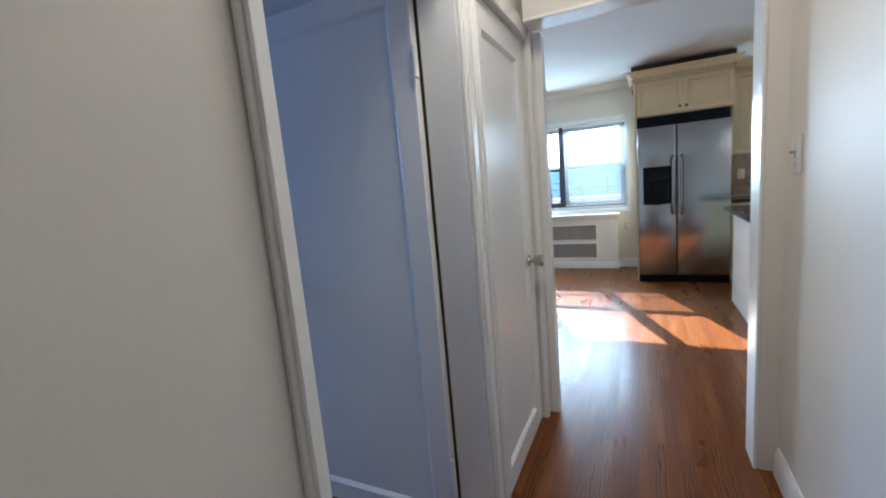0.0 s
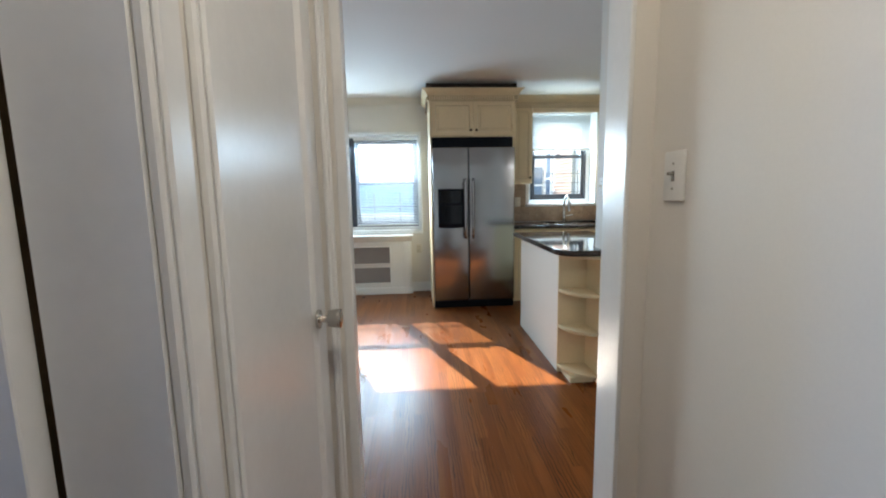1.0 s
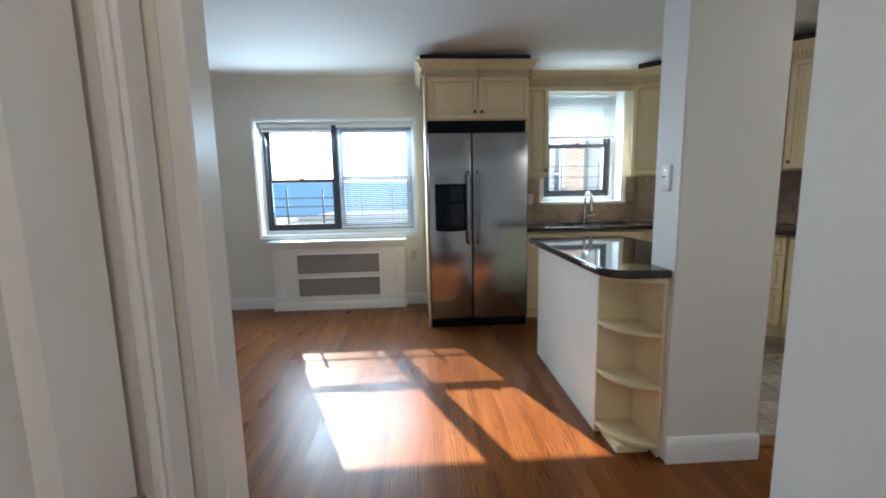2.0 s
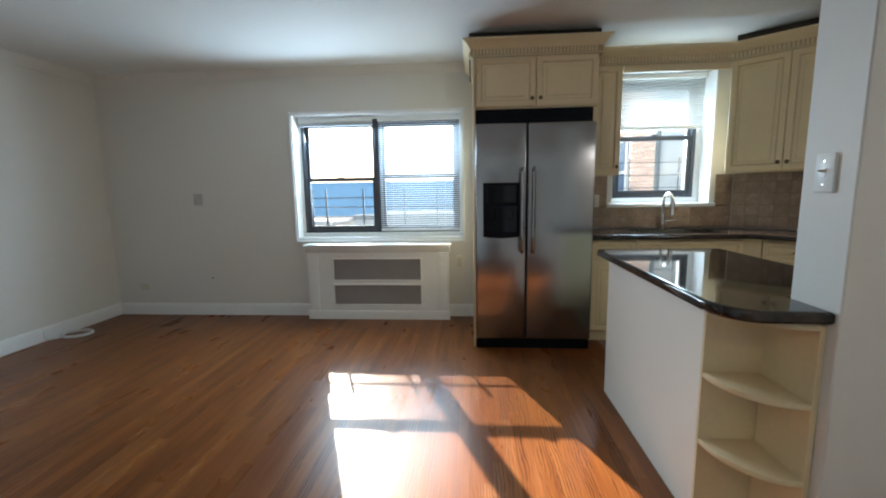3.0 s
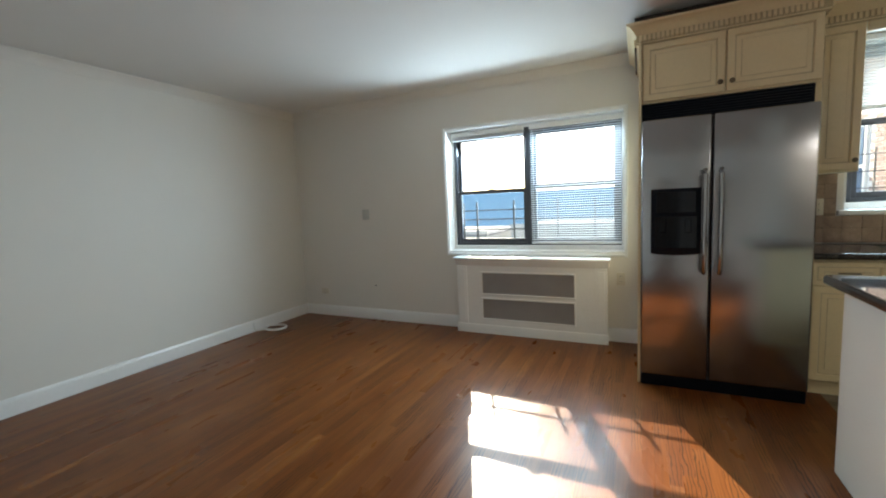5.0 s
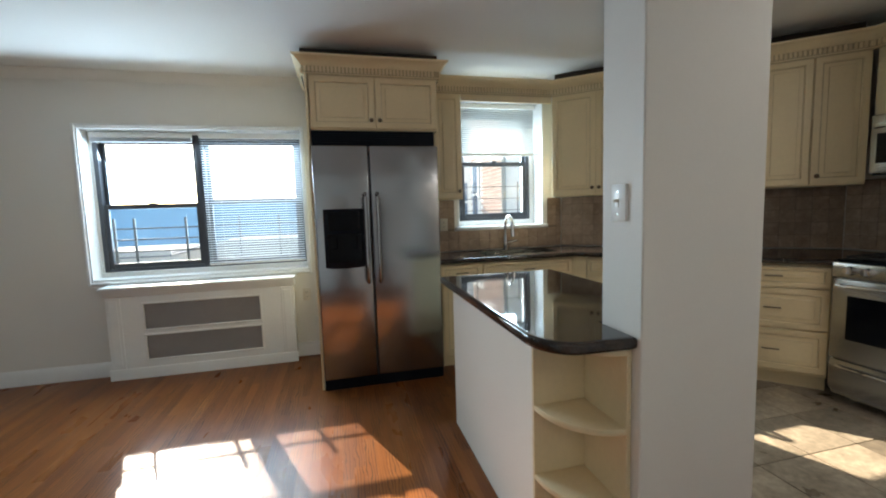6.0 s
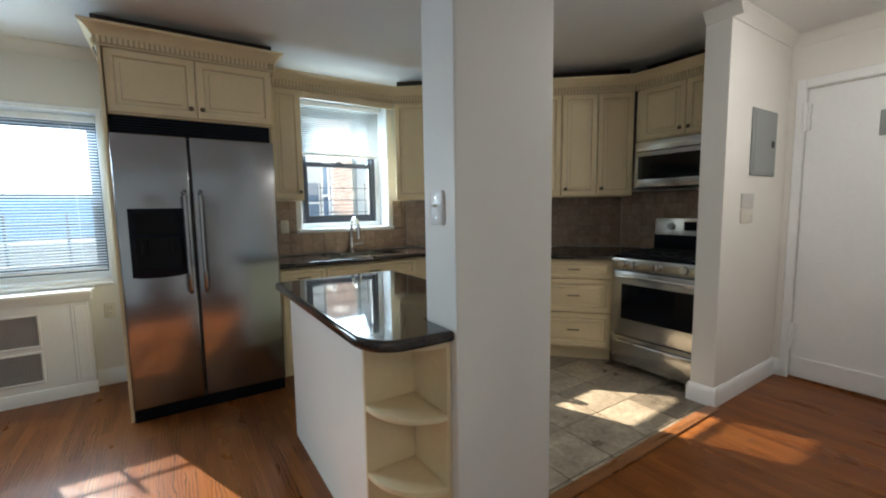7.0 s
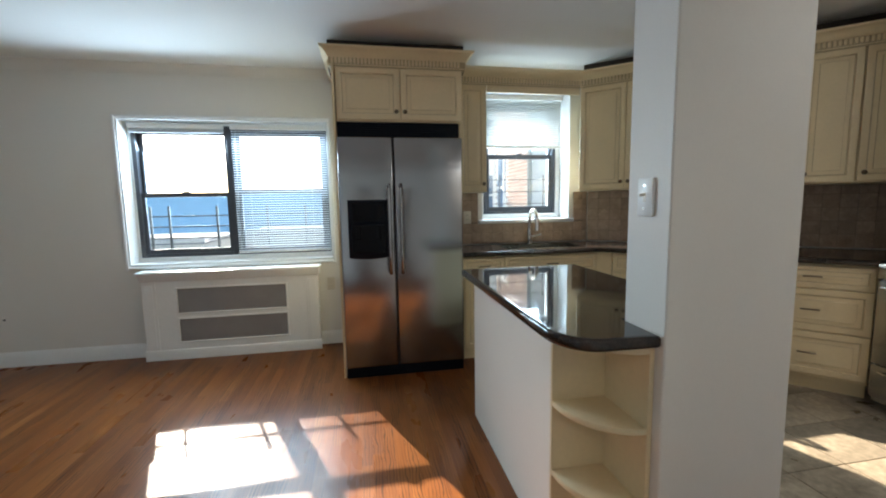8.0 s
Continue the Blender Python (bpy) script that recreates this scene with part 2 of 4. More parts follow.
def tube(bm, points, radius, seg=10):
    """A round bar along a polyline."""
    pts = [Vector(p) for p in points]
    rings = []
    up = Vector((0.13, 0.31, 0.94))
    for i, p in enumerate(pts):
        d = (pts[min(i + 1, len(pts) - 1)] - pts[max(i - 1, 0)]).normalized()
        a = d.cross(up).normalized()
        b = d.cross(a).normalized()
        rings.append([bm.verts.new(p + radius * (a * math.cos(k * math.tau / seg) + b * math.sin(k * math.tau / seg))) for k in range(seg)])
    for r, q in zip(rings, rings[1:]):
        for k in range(seg):
            bm.faces.new((r[k], r[(k + 1) % seg], q[(k + 1) % seg], q[k]))
    bm.faces.new(rings[0][::-1])
    bm.faces.new(rings[-1])
    return bm


def prism(bm, outline, z0, z1, bevel=0.0, seg=2):
    """A flat outline raised from z0 to z1."""
    lo = [bm.verts.new((x, y, z0)) for x, y in outline]
    hi = [bm.verts.new((x, y, z1)) for x, y in outline]
    n = len(outline)
    faces = [bm.faces.new(lo[::-1]), bm.faces.new(hi)]
    for i in range(n):
        faces.append(bm.faces.new((lo[i], lo[(i + 1) % n], hi[(i + 1) % n], hi[i])))
    bmesh.ops.recalc_face_normals(bm, faces=faces)
    if bevel:
        edges = [e for f in faces[:2] for e in f.edges]
        bmesh.ops.bevel(bm, geom=list(set(edges)), offset=bevel, segments=seg, affect="EDGES", profile=0.5)
    return bm


def sweep(bm, profile, a, b, out):
    """A moulding: a profile of (out, up) pairs run from a to b."""
    a, b, o = Vector(a), Vector(b), Vector(out).normalized()
    ends = [[bm.verts.new(p + o * u + Vector((0, 0, w))) for u, w in profile] for p in (a, b)]
    n = len(profile)
    faces = [bm.faces.new(ends[0]), bm.faces.new(ends[1][::-1])]
    for i in range(n):
        faces.append(bm.faces.new((ends[0][i], ends[1][i], ends[1][(i + 1) % n], ends[0][(i + 1) % n])))
    bmesh.ops.recalc_face_normals(bm, faces=faces)
    return bm


def bent(bm, profile, path, outs):
    """A moulding along a bent line, mitred: at every corner the direction out (already stretched for the mitre)."""
    rows = [[bm.verts.new(Vector(p) + Vector((o[0] * u, o[1] * u, w))) for u, w in profile] for p, o in zip(path, outs)]
    n = len(profile)
    faces = [bm.faces.new(rows[0]), bm.faces.new(rows[-1][::-1])]
    for r, q in zip(rows, rows[1:]):
        for i in range(n):
            faces.append(bm.faces.new((r[i], q[i], q[(i + 1) % n], r[(i + 1) % n])))
    bmesh.ops.recalc_face_normals(bm, faces=faces)
    return bm


def smooth(me, angle=35):
    for p in me.polygons:
        p.use_smooth = True
    me.set_sharp_from_angle(angle=radians(angle))


def link(name, bm, material, m=None):
    if m is not None:
        bm.transform(m)
    me = bpy.data.meshes.new(name)
    bm.to_mesh(me)
    bm.free()
    for k in material if isinstance(material, (list, tuple)) else [material]:
        me.materials.append(k)
    smooth(me)
    return new(name, me)


def part(name, bm, material, parent, label="", m=None):
    ob = link(name, bm, material, m)
    ob.parent = parent
    ob.matrix_parent_inverse = parent_world(parent).inverted()
    return tagged(ob, label)


def parent_world(ob):
    w = ob.matrix_basis.copy()
    while ob.parent:
        w = ob.parent.matrix_basis @ ob.matrix_parent_inverse @ w
        ob = ob.parent
    return w


def thing(name, at, label, category, group=""):
    ob = new(name)
    ob.empty_display_size = 0.05
    ob.matrix_basis = Matrix.Translation(at)
    return tagged(ob, label, category, group)


def built(name, bm, material, label, category="", kind="structure", m=None):
    return tagged(link(name, bm, material, m), label, category, "", kind)


B = bmesh.new
CEIL = 2.5

# ---- structure: floors and ceiling ----
floor = built("floor", box(B(), -4.1, -7.2, -0.12, 1.03, 1.0, -0.014), GAP, "reddish brown oiled oak strip floor", "floor")
box_e = B()
box(box_e, 1.03, -3.42, -0.12, 4.3, -2.0, -0.0145)
part("subfloor", box_e, GAP, floor)
tile_floor = built("tile_floor", box(B(), 1.031, -1.999, -0.12, 4.3, 1.0, -0.009), GROUT, "brown and grey slate tile kitchen floor in a square grid", "floor")
built("ceiling", box(B(), -4.1, -7.2, CEIL, 4.4, 1.1, CEIL + 0.1), CEILING, "plain off-white painted plaster ceiling", "ceiling")

# ---- structure: walls ----
NY = 0.83        # window wall, inner face
KY = 0.62        # kitchen window wall, inner face
WX0, WX1, WZ0, WZ1 = -1.842, -0.125, 0.805, 2.07
w = B()
box(w, -4.05, NY, 0, WX0, 1.16, CEIL)
box(w, WX1, NY, 0, 0.94, 1.16, CEIL)
box(w, WX0, NY, 0, WX1, 1.16, WZ0)
box(w, WX0, NY, WZ1, WX1, 1.16, CEIL)
built("wall_north", w, WALL, "off-white painted plaster wall with a double window", "wall")
KX0, KX1, KZ0, KZ1 = 1.25, 2.14, 1.135, 2.34
w = B()
box(w, 0.94, KY, 0, KX0, 1.16, CEIL)
box(w, KX1, KY, 0, 2.32, 1.16, CEIL)
box(w, KX0, KY, 0, KX1, 1.16, KZ0)
box(w, KX0, KY, KZ1, KX1, 1.16, CEIL)
built("wall_kitchen", w, WALL, "painted kitchen wall with a small window above the sink", "wall")
DIAG = Matrix.Translation((2.32, KY, 0)) @ pose(0, 0, 0, 0, 0, -40.7)
built("wall_diagonal", box(B(), 0, 0, 0, 2.25, 0.15, CEIL), WALL, "diagonal painted kitchen wall behind cabinets", "wall", m=DIAG)
built("wall_east", box(B(), 3.95, -1.94, 0, 4.1, -0.6, CEIL), WALL, "painted kitchen wall behind the range", "wall")
built("wall_stub", prism(B(), [(3.145, -2.0), (4.25, -2.0), (4.25, -1.94), (3.24, -1.94), (3.24, -1.855), (3.145, -1.855)], 0, CEIL), WALL, "white painted wall end beside the range", "wall")
EX = 4.11
w = B()
box(w, EX, -2.10, 0, EX + 0.15, -2.0, CEIL)
box(w, EX, -3.02, 2.12, EX + 0.15, -2.10, CEIL)
box(w, EX, -3.42, 0, EX + 0.15, -3.02, CEIL)
built("wall_entrance", w, WALL, "off-white painted wall around the entrance door", "wall")
w = B()
box(w, 0.47, -3.42, 0, EX, -3.28, CEIL)
box(w, -3.9, -3.285, 0, -0.47, -3.15, CEIL)
box(w, -0.47, -3.215, 0, -0.44, -3.15, CEIL)
box(w, -0.44, -3.42, 2.05, 0.47, -3.28, CEIL)
built("wall_south", w, WALL, "off-white painted wall with the opening to the hallway", "wall")
w = B()
box(w, -4.05, -3.28, 0, -3.9, NY, CEIL)
built("wall_west", w, WALL, "long plain off-white painted wall", "wall")
built("wall_hall_east", box(B(), 0.54, -7.1, 0, 0.68, -3.42, CEIL), WALL, "off-white painted hallway wall with a light switch", "wall")
HX = -0.47
w = B()
box(w, HX - 0.13, -4.005, 2.0, HX, -3.285, CEIL)
box(w, HX - 0.13, -4.157, 0, HX, -4.005, CEIL)
box(w, HX - 0.13, -4.95, 2.03, HX, -4.157, CEIL)
box(w, HX - 0.13, -7.1, 0, HX, -4.95, CEIL)
built("wall_hall_west", w, WALL, "cream painted hallway wall with two doors", "wall")
built("wall_hall_south", box(B(), -4.1, -7.25, 0, 0.68, -7.1, CEIL), WALL, "plain painted wall closing the hallway", "wall")
built("wall_closet", box(box(B(), -1.3, -4.03, 0, -1.2, -3.285, CEIL), -1.3, -4.13, 0, HX - 0.13, -4.03, CEIL), WALL, "plain closet back wall", "wall")
w = B()
box(w, -4.05, -7.1, 0, -3.9, -5.15, CEIL)
box(w, -4.05, -4.55, 0, -3.9, -3.28, CEIL)
box(w, -4.05, -5.15, 0, -3.9, -4.55, 0.88)
box(w, -4.05, -5.15, 2.02, -3.9, -4.55, CEIL)
built("wall_bedroom_west", w, WALL, "painted side room wall with a window opening", "wall")
built("column", box(B(), 1.03, -2.112, 0, 1.478, -1.918, CEIL, 0.004), WALL, "white painted square pier at the peninsula end", "column")

# cornice along the living room and the wall end
CORNICE = [(0, -0.075), (0.008, -0.075), (0.012, -0.06), (0.03, -0.04), (0.045, -0.016), (0.06, -0.008), (0.06, 0), (0, 0)]
for name, a, b, o in (("cornice", (-3.9, NY, CEIL), (0.0, NY, CEIL), (0, -1, 0)), ("cornice", (-3.9, NY, CEIL), (-3.9, -3.28, CEIL), (1, 0, 0)),
                      ("cornice", (3.145, -2.0, CEIL), (EX, -2.0, CEIL), (0, -1, 0)), ("cornice", (3.145, -1.855, CEIL), (3.145, -2.06, CEIL), (-1, 0, 0)),
                      ("cornice", (EX, -2.0, CEIL), (EX, -3.28, CEIL), (-1, 0, 0))):
    built(name, sweep(B(), CORNICE, a, b, o), WALL, "small painted plaster cornice", "trim")
BASE = [(0, 0), (0.018, 0), (0.018, 0.095), (0.012, 0.115), (0.006, 0.125), (0, 0.125)]
for a, b, o in (((-3.9, NY, 0), (-1.70, NY, 0), (0, -1, 0)), ((-0.27, NY, 0), (-0.02, NY, 0), (0, -1, 0)), ((-3.9, NY, 0), (-3.9, -3.28, 0), (1, 0, 0)),
                ((0.54, -3.44, 0), (0.54, -7.1, 0), (-1, 0, 0)), ((1.03, -2.112, 0), (1.478, -2.112, 0), (0, -1, 0)), ((3.145, -2.0, 0), (EX, -2.0, 0), (0, -1, 0)),
                ((3.145, -1.855, 0), (3.145, -2.018, 0), (-1, 0, 0)), ((3.127, -1.855, 0), (3.24, -1.855, 0), (0, 1, 0)), ((EX, -2.0, 0), (EX, -2.06, 0), (-1, 0, 0)), ((HX, -5.02, 0), (HX, -7.1, 0), (1, 0, 0))):
    built("baseboard", sweep(B(), BASE, a, b, o), WHITE, "white painted wooden baseboard", "trim")

# cased opening between hallway and living room
w = B()
box(w, 0.455, -3.425, 0, 0.47, -3.275, 2.05, 0.003)
box(w, -0.44, -3.217, 0, -0.405, -3.147, 2.05, 0.003)
box(w, -0.44, -3.425, 2.036, 0.47, -3.275, 2.05, 0.003)
built("door_lining", w, WHITE, "white gloss painted lining of the hallway opening", "trim")
w = B()
box(w, -0.5, -3.15, 0, -0.432, -3.13, 2.11, 0.006)
box(w, 0.462, -3.28, 0, 0.54, -3.26, 2.11, 0.006)
box(w, -0.432, -3.28, 2.043, 0.462, -3.26, 2.11, 0.006)
built("door_trim", w, WHITE, "white gloss painted casing of the hallway opening", "trim")

# ---- window of the living room ----
w = B()
box(w, WX0 - 0.024, NY - 0.014, WZ0 - 0.03, WX0, NY, WZ1 + 0.022, 0.004)
box(w, WX1, NY - 0.014, WZ0 - 0.03, WX1 + 0.022, NY, WZ1 + 0.022, 0.004)
box(w, WX0, NY - 0.014, WZ1, WX1, NY, WZ1 + 0.022, 0.004)
box(w, WX0, NY - 0.02, WZ0 - 0.026, WX1, NY, WZ0, 0.006)
window = built("window_1", w, WHITE, "dark-framed double sash window in a white reveal", "window")
w = B()
box(w, WX0, NY, WZ0, WX0 + 0.012, 0.975, WZ1, 0.002)
box(w, WX1 - 0.012, NY, WZ0, WX1, 0.975, WZ1, 0.002)
box(w, WX0 + 0.012, NY, WZ1 - 0.012, WX1 - 0.012, 0.975, WZ1, 0.002)
box(w, WX0 + 0.012, NY, WZ0, WX1 - 0.012, 0.975, WZ0 + 0.02, 0.002)
part("reveal", w, WHITE, window)


def double_hung(parent, x0, x1, z0, z1, y, rail, screen=True):
    """An upper and a lower sash in a dark metal frame; the lower one has an insect screen outside."""
    w = B()
    box(w, x0, y, z0, x0 + 0.035, y + 0.09, z1, 0.003)
    box(w, x1 - 0.035, y, z0, x1, y + 0.09, z1, 0.003)
    box(w, x0 + 0.035, y, z1 - 0.035, x1 - 0.035, y + 0.09, z1, 0.003)
    box(w, x0 + 0.035, y, z0, x1 - 0.035, y + 0.09, z0 + 0.03, 0.003)
    part("window_frame", w, FRAME, parent)
    for lo, hi, yy in ((z0 + 0.03, rail + 0.02, y + 0.012), (rail - 0.02, z1 - 0.035, y + 0.046)):
        w = B()
        a, b = x0 + 0.036, x1 - 0.036
        box(w, a, yy, lo, a + 0.03, yy + 0.028, hi, 0.002)
        box(w, b - 0.03, yy, lo, b, yy + 0.028, hi, 0.002)
        box(w, a + 0.03, yy, lo, b - 0.03, yy + 0.028, lo + 0.04, 0.002)
        box(w, a + 0.03, yy, hi - 0.04, b - 0.03, yy + 0.028, hi, 0.002)
        if hi < z1 - 0.1:
            box(w, (a + b) / 2 - 0.03, yy - 0.006, hi, (a + b) / 2 + 0.03, yy + 0.02, hi + 0.012, 0.003)
        s = part("sash", w, FRAME, parent)
        w = B()
        box(w, a + 0.028, yy + 0.011, lo + 0.038, b - 0.028, yy + 0.016, hi - 0.038)
        p = part("pane", w, PANE, s)
        p.visible_shadow = False
    if screen:
        w = B()
        box(w, x0 + 0.03, y + 0.078, z0 + 0.03, x1 - 0.03, y + 0.0785, rail)
        part("insect_screen", w, SCREEN, parent, "fine dark insect screen")


WYS = 0.975
FX0, FX1, FZ0 = -1.808, -0.158, 0.868     # dark frame
double_hung(window, FX0, -1.0, FZ0, 2.035, WYS, 1.425)
double_hung(window, -1.0, FX1, FZ0, 2.035, WYS, 1.445)
w = B()
box(w, WX0, WYS, 2.036, WX1, WYS + 0.1, WZ1, 0.002)
part("head_filler", w, WHITE, window)
for a, b in ((WX0, FX0 - 0.001), (FX1 + 0.001, WX1)):
    part("side_filler", box(B(), a, WYS, FZ0, b, WYS + 0.1, 2.035, 0.002), WHITE, window)
part("window_sill", box(B(), WX0, WYS - 0.012, WZ0, WX1, WYS + 0.1, FZ0 - 0.001, 0.004), WHITE, window)

# blinds: one raised, one let down
blind = thing("venetian_blind", (-1.4, 0.93, 1.96), "white venetian blind drawn up to its head rail", "blind", "window blinds")
w = B()
box(w, FX0 + 0.01, 0.915, 2.0, -1.04, 0.955, 2.04, 0.003)
part("head_rail", w, WHITE_PLASTIC, blind)
for k in range(9):
    part("slat", box(B(), FX0 + 0.012, 0.922, 1.964 + k * 0.0040, -1.042, 0.948, 1.9665 + k * 0.0040), SLAT, blind)
blind = thing("venetian_blind", (-0.56, 0.93, 0.86), "white venetian blind let down with open slats", "blind", "window blinds")
w = B()
box(w, -0.982, 0.915, 2.0, FX1 + 0.006, 0.955, 2.04, 0.003)
part("head_rail", w, WHITE_PLASTIC, blind)
w = B()
box(w, -0.978, 0.923, 0.884, FX1, 0.945, 0.898, 0.003)
part("bottom_rail", w, WHITE_PLASTIC, blind)
slat_me = None
for k in range(51):
    if slat_me is None:
        w = B()
        prof = [(-0.0078, -0.0048), (0, 0.0001), (0.0078, 0.0046), (0.0078, 0.0050), (0, 0.0005), (-0.0078, -0.0044)]
        sweep(w, prof, (-0.978, 0.934, 0), (FX1, 0.934, 0), (0, 1, 0))
        s = part("slat", w, SLAT, blind)
        slat_me = s.data
    else:
        s = new("slat", slat_me)
        s.parent = blind
        s.matrix_parent_inverse = parent_world(blind).inverted()
    s.location.z = 0.908 + k * 0.0215
    s.location.y = 0.0
w = B()
for x in (-0.84, -0.30):
    tube(w, [(x, 0.921, 0.886), (x, 0.921, 2.003)], 0.0012, 5)
part("ladder_cord", w, WHITE_PLASTIC, blind)

# ---- radiator cover ----
RF = 0.70
cover = thing("radiator_cover", (-0.985, 0.76, 0), "white painted wooden radiator cover with two grey mesh openings", "radiator cover")
w = B()
gx0, gx1 = -1.44, -0.545
xs, zs = (-1.67, gx0, gx1, -0.30), (0.06, 0.15, 0.355, 0.405, 0.62, 0.70)
grid = [[w.verts.new((x, RF + 0.008, z)) for z in zs] for x in xs]
for i in range(3):
    for j in range(5):
        if not (i == 1 and j in (1, 3)):
            w.faces.new((grid[i][j], grid[i + 1][j], grid[i + 1][j + 1], grid[i][j + 1]))
back = bmesh.ops.extrude_face_region(w, geom=list(w.faces))
bmesh.ops.translate(w, verts=[v for v in back["geom"] if isinstance(v, bmesh.types.BMVert)], vec=(0, 0.02, 0))
bmesh.ops.recalc_face_normals(w, faces=list(w.faces))
part("front_panel", w, WHITE, cover)
for a, b in ((-1.70, -1.671), (-0.299, -0.27)):
    part("side_panel", box(B(), a, RF + 0.01, 0, b, NY - 0.002, 0.70), WHITE, cover)
for a, b in ((-1.705, -1.60), (-0.37, -0.265)):
    w = B()
    box(w, a, RF, 0.09, b, RF + 0.014, 0.685, 0.003)
    box(w, a + 0.02, RF - 0.004, 0.12, b - 0.02, RF + 0.002, 0.66, 0.003)
    part("pilaster", w, WHITE, cover)
for z0, z1 in ((0.15, 0.355), (0.405, 0.62)):
    w = B()
    box(w, gx0 - 0.012, RF + 0.002, z0 - 0.012, gx1 + 0.012, RF + 0.012, z0 + 0.004, 0.003)
    box(w, gx0 - 0.012, RF + 0.002, z1 - 0.004, gx1 + 0.012, RF + 0.012, z1 + 0.012, 0.003)
    box(w, gx0 - 0.012, RF + 0.002, z0, gx0 + 0.004, RF + 0.012, z1, 0.003)
    box(w, gx1 - 0.004, RF + 0.002, z0, gx1 + 0.012, RF + 0.012, z1, 0.003)
    part("bead_frame", w, WHITE, cover)
    w = B()
    box(w, gx0 - 0.005, RF + 0.026, z0 - 0.01, gx1 + 0.005, RF + 0.028, z1 + 0.01)
    n = 74
    for i in range(n):
        x = gx0 + (gx1 - gx0) * (i + 0.5) / n
        box(w, x - 0.0022, RF + 0.022, z0 - 0.005, x + 0.0022, RF + 0.0262, z1 + 0.005)
    part("mesh_grille", w, GRILLE, cover, "grey perforated metal mesh")
w = B()
sweep(w, [(0, 0), (0.012, 0), (0.012, 0.06), (0.006, 0.085), (0, 0.09)], (-1.715, RF, 0), (-0.255, RF, 0), (0, -1, 0))
part("base_moulding", w, WHITE, cover)
w = B()
sweep(w, [(-0.13, 0.69), (0.004, 0.69), (0.01, 0.70), (0.03, 0.735), (0.036, 0.75), (-0.13, 0.75)], (-1.715, RF, 0), (-0.255, RF, 0), (0, -1, 0))
part("cornice_moulding", w, WHITE, cover)
w = B()
box(w, -1.73, RF - 0.045, 0.75, -0.24, NY - 0.001, 0.775, 0.006, 2)
part("top_board", w, WHITE, cover)

# ---- refrigerator ----
fridge = thing("refrigerator", (0.457, 0.35, 0), "stainless steel side-by-side refrigerator with a black dispenser", "refrigerator")
FY = -0.075
w = B()
box(w, 0.008, 0.0, 0.03, 0.905, 0.72, 1.785, 0.006)
part("cabinet_body", w, surface("grey_side_metal", (0.20, 0.20, 0.20), 0.45, metal=0.5), fridge)
for x0, x1, hx in ((0.003, 0.392, 0.357), (0.402, 0.91, 0.442)):
    w = B()
    box(w, x0, FY, 0.085, x1, -0.004, 1.792, 0.012, 3)
    d = part("fridge_door", w, STEEL, fridge)
    w = B()
    pts = [(hx, FY, 1.44), (hx, FY - 0.035, 1.45), (hx, FY - 0.052, 1.425), (hx, FY - 0.055, 1.30), (hx, FY - 0.055, 0.95), (hx, FY - 0.052, 0.83), (hx, FY - 0.035, 0.805), (hx, FY, 0.815)]
    tube(w, pts, 0.0125, 14)
    part("handle", w, STEEL, d, "polished steel bar handle")
w = B()
outline = [(0.058, 1.345), (0.342, 1.345), (0.342, 0.925), (0.30, 0.917), (0.2, 0.912), (0.10, 0.917), (0.058, 0.925)]
m = pose(0, 0, 0, 90, 0, 0)
prism(w, outline, -FY - 0.002, -FY + 0.014, 0.004)
disp = part("dispenser", w, BLACK, fridge, "black ice and water dispenser", m=m)
w = B()
box(w, 0.082, FY - 0.0165, 0.96, 0.318, FY - 0.0135, 1.165, 0.001)
part("dispenser_niche", w, DARKGLASS, disp)
w = B()
box(w, 0.09, FY - 0.0175, 1.19, 0.31, FY - 0.0135, 1.325, 0.001)
for x in (0.13, 0.27):
    box(w, x - 0.018, FY - 0.026, 1.06, x + 0.018, FY - 0.013, 1.15, 0.004)
part("control_strip", w, DARKGLASS, disp)
w = B()
box(w, 0.004, -0.05, 0.0, 0.908, 0.1, 0.078, 0.004)
for k in range(5):
    box(w, 0.03, -0.054, 0.014 + k * 0.012, 0.88, -0.049, 0.02 + k * 0.012)
part("kick_grille", w, BLACK, fridge)
w = B()
box(w, 0.004, 0.03, 1.80, 0.908, 0.2, 1.912, 0.003)
for k in range(6):
    box(w, 0.02, 0.022, 1.812 + k * 0.016, 0.892, 0.031, 1.818 + k * 0.016)
part("top_grille", w, BLACK, fridge)


# ---- kitchen cabinets ----
def knob(w, x, z, y=0.0):
    cyl(w, (x, y - 0.008, z), 0.006, 0.018, "y", 10)
    ball(w, (x, y - 0.022, z), 0.0155, (1, 0.6, 1), 14)
    return w


def raised_door(x0, z0, x1, z1, y=0.0, rail=0.055):
    """A cabinet front with a frame, a glazed groove and a raised field, facing -y, its face at y."""
    w = B()
    box(w, x0, y, z0, x1, y + 0.02, z1, 0.003)
    f = min((f for f in w.faces if f.normal.y < -0.99), key=lambda f: -f.calc_area())
    w.faces.ensure_lookup_table()
    bmesh.ops.inset_individual(w, faces=[f], thickness=rail - 0.003, depth=0)
    for t, dpt, idx in ((0.007, -0.011, 0), (0.005, 0.0, 1), (0.036, 0.006, 0), (0.0025, 0.004, 1), (0.002, 0.0, 0)):
        r = bmesh.ops.inset_individual(w, faces=[f], thickness=t, depth=dpt)
        for g in r["faces"]:
            g.material_index = idx
    return w


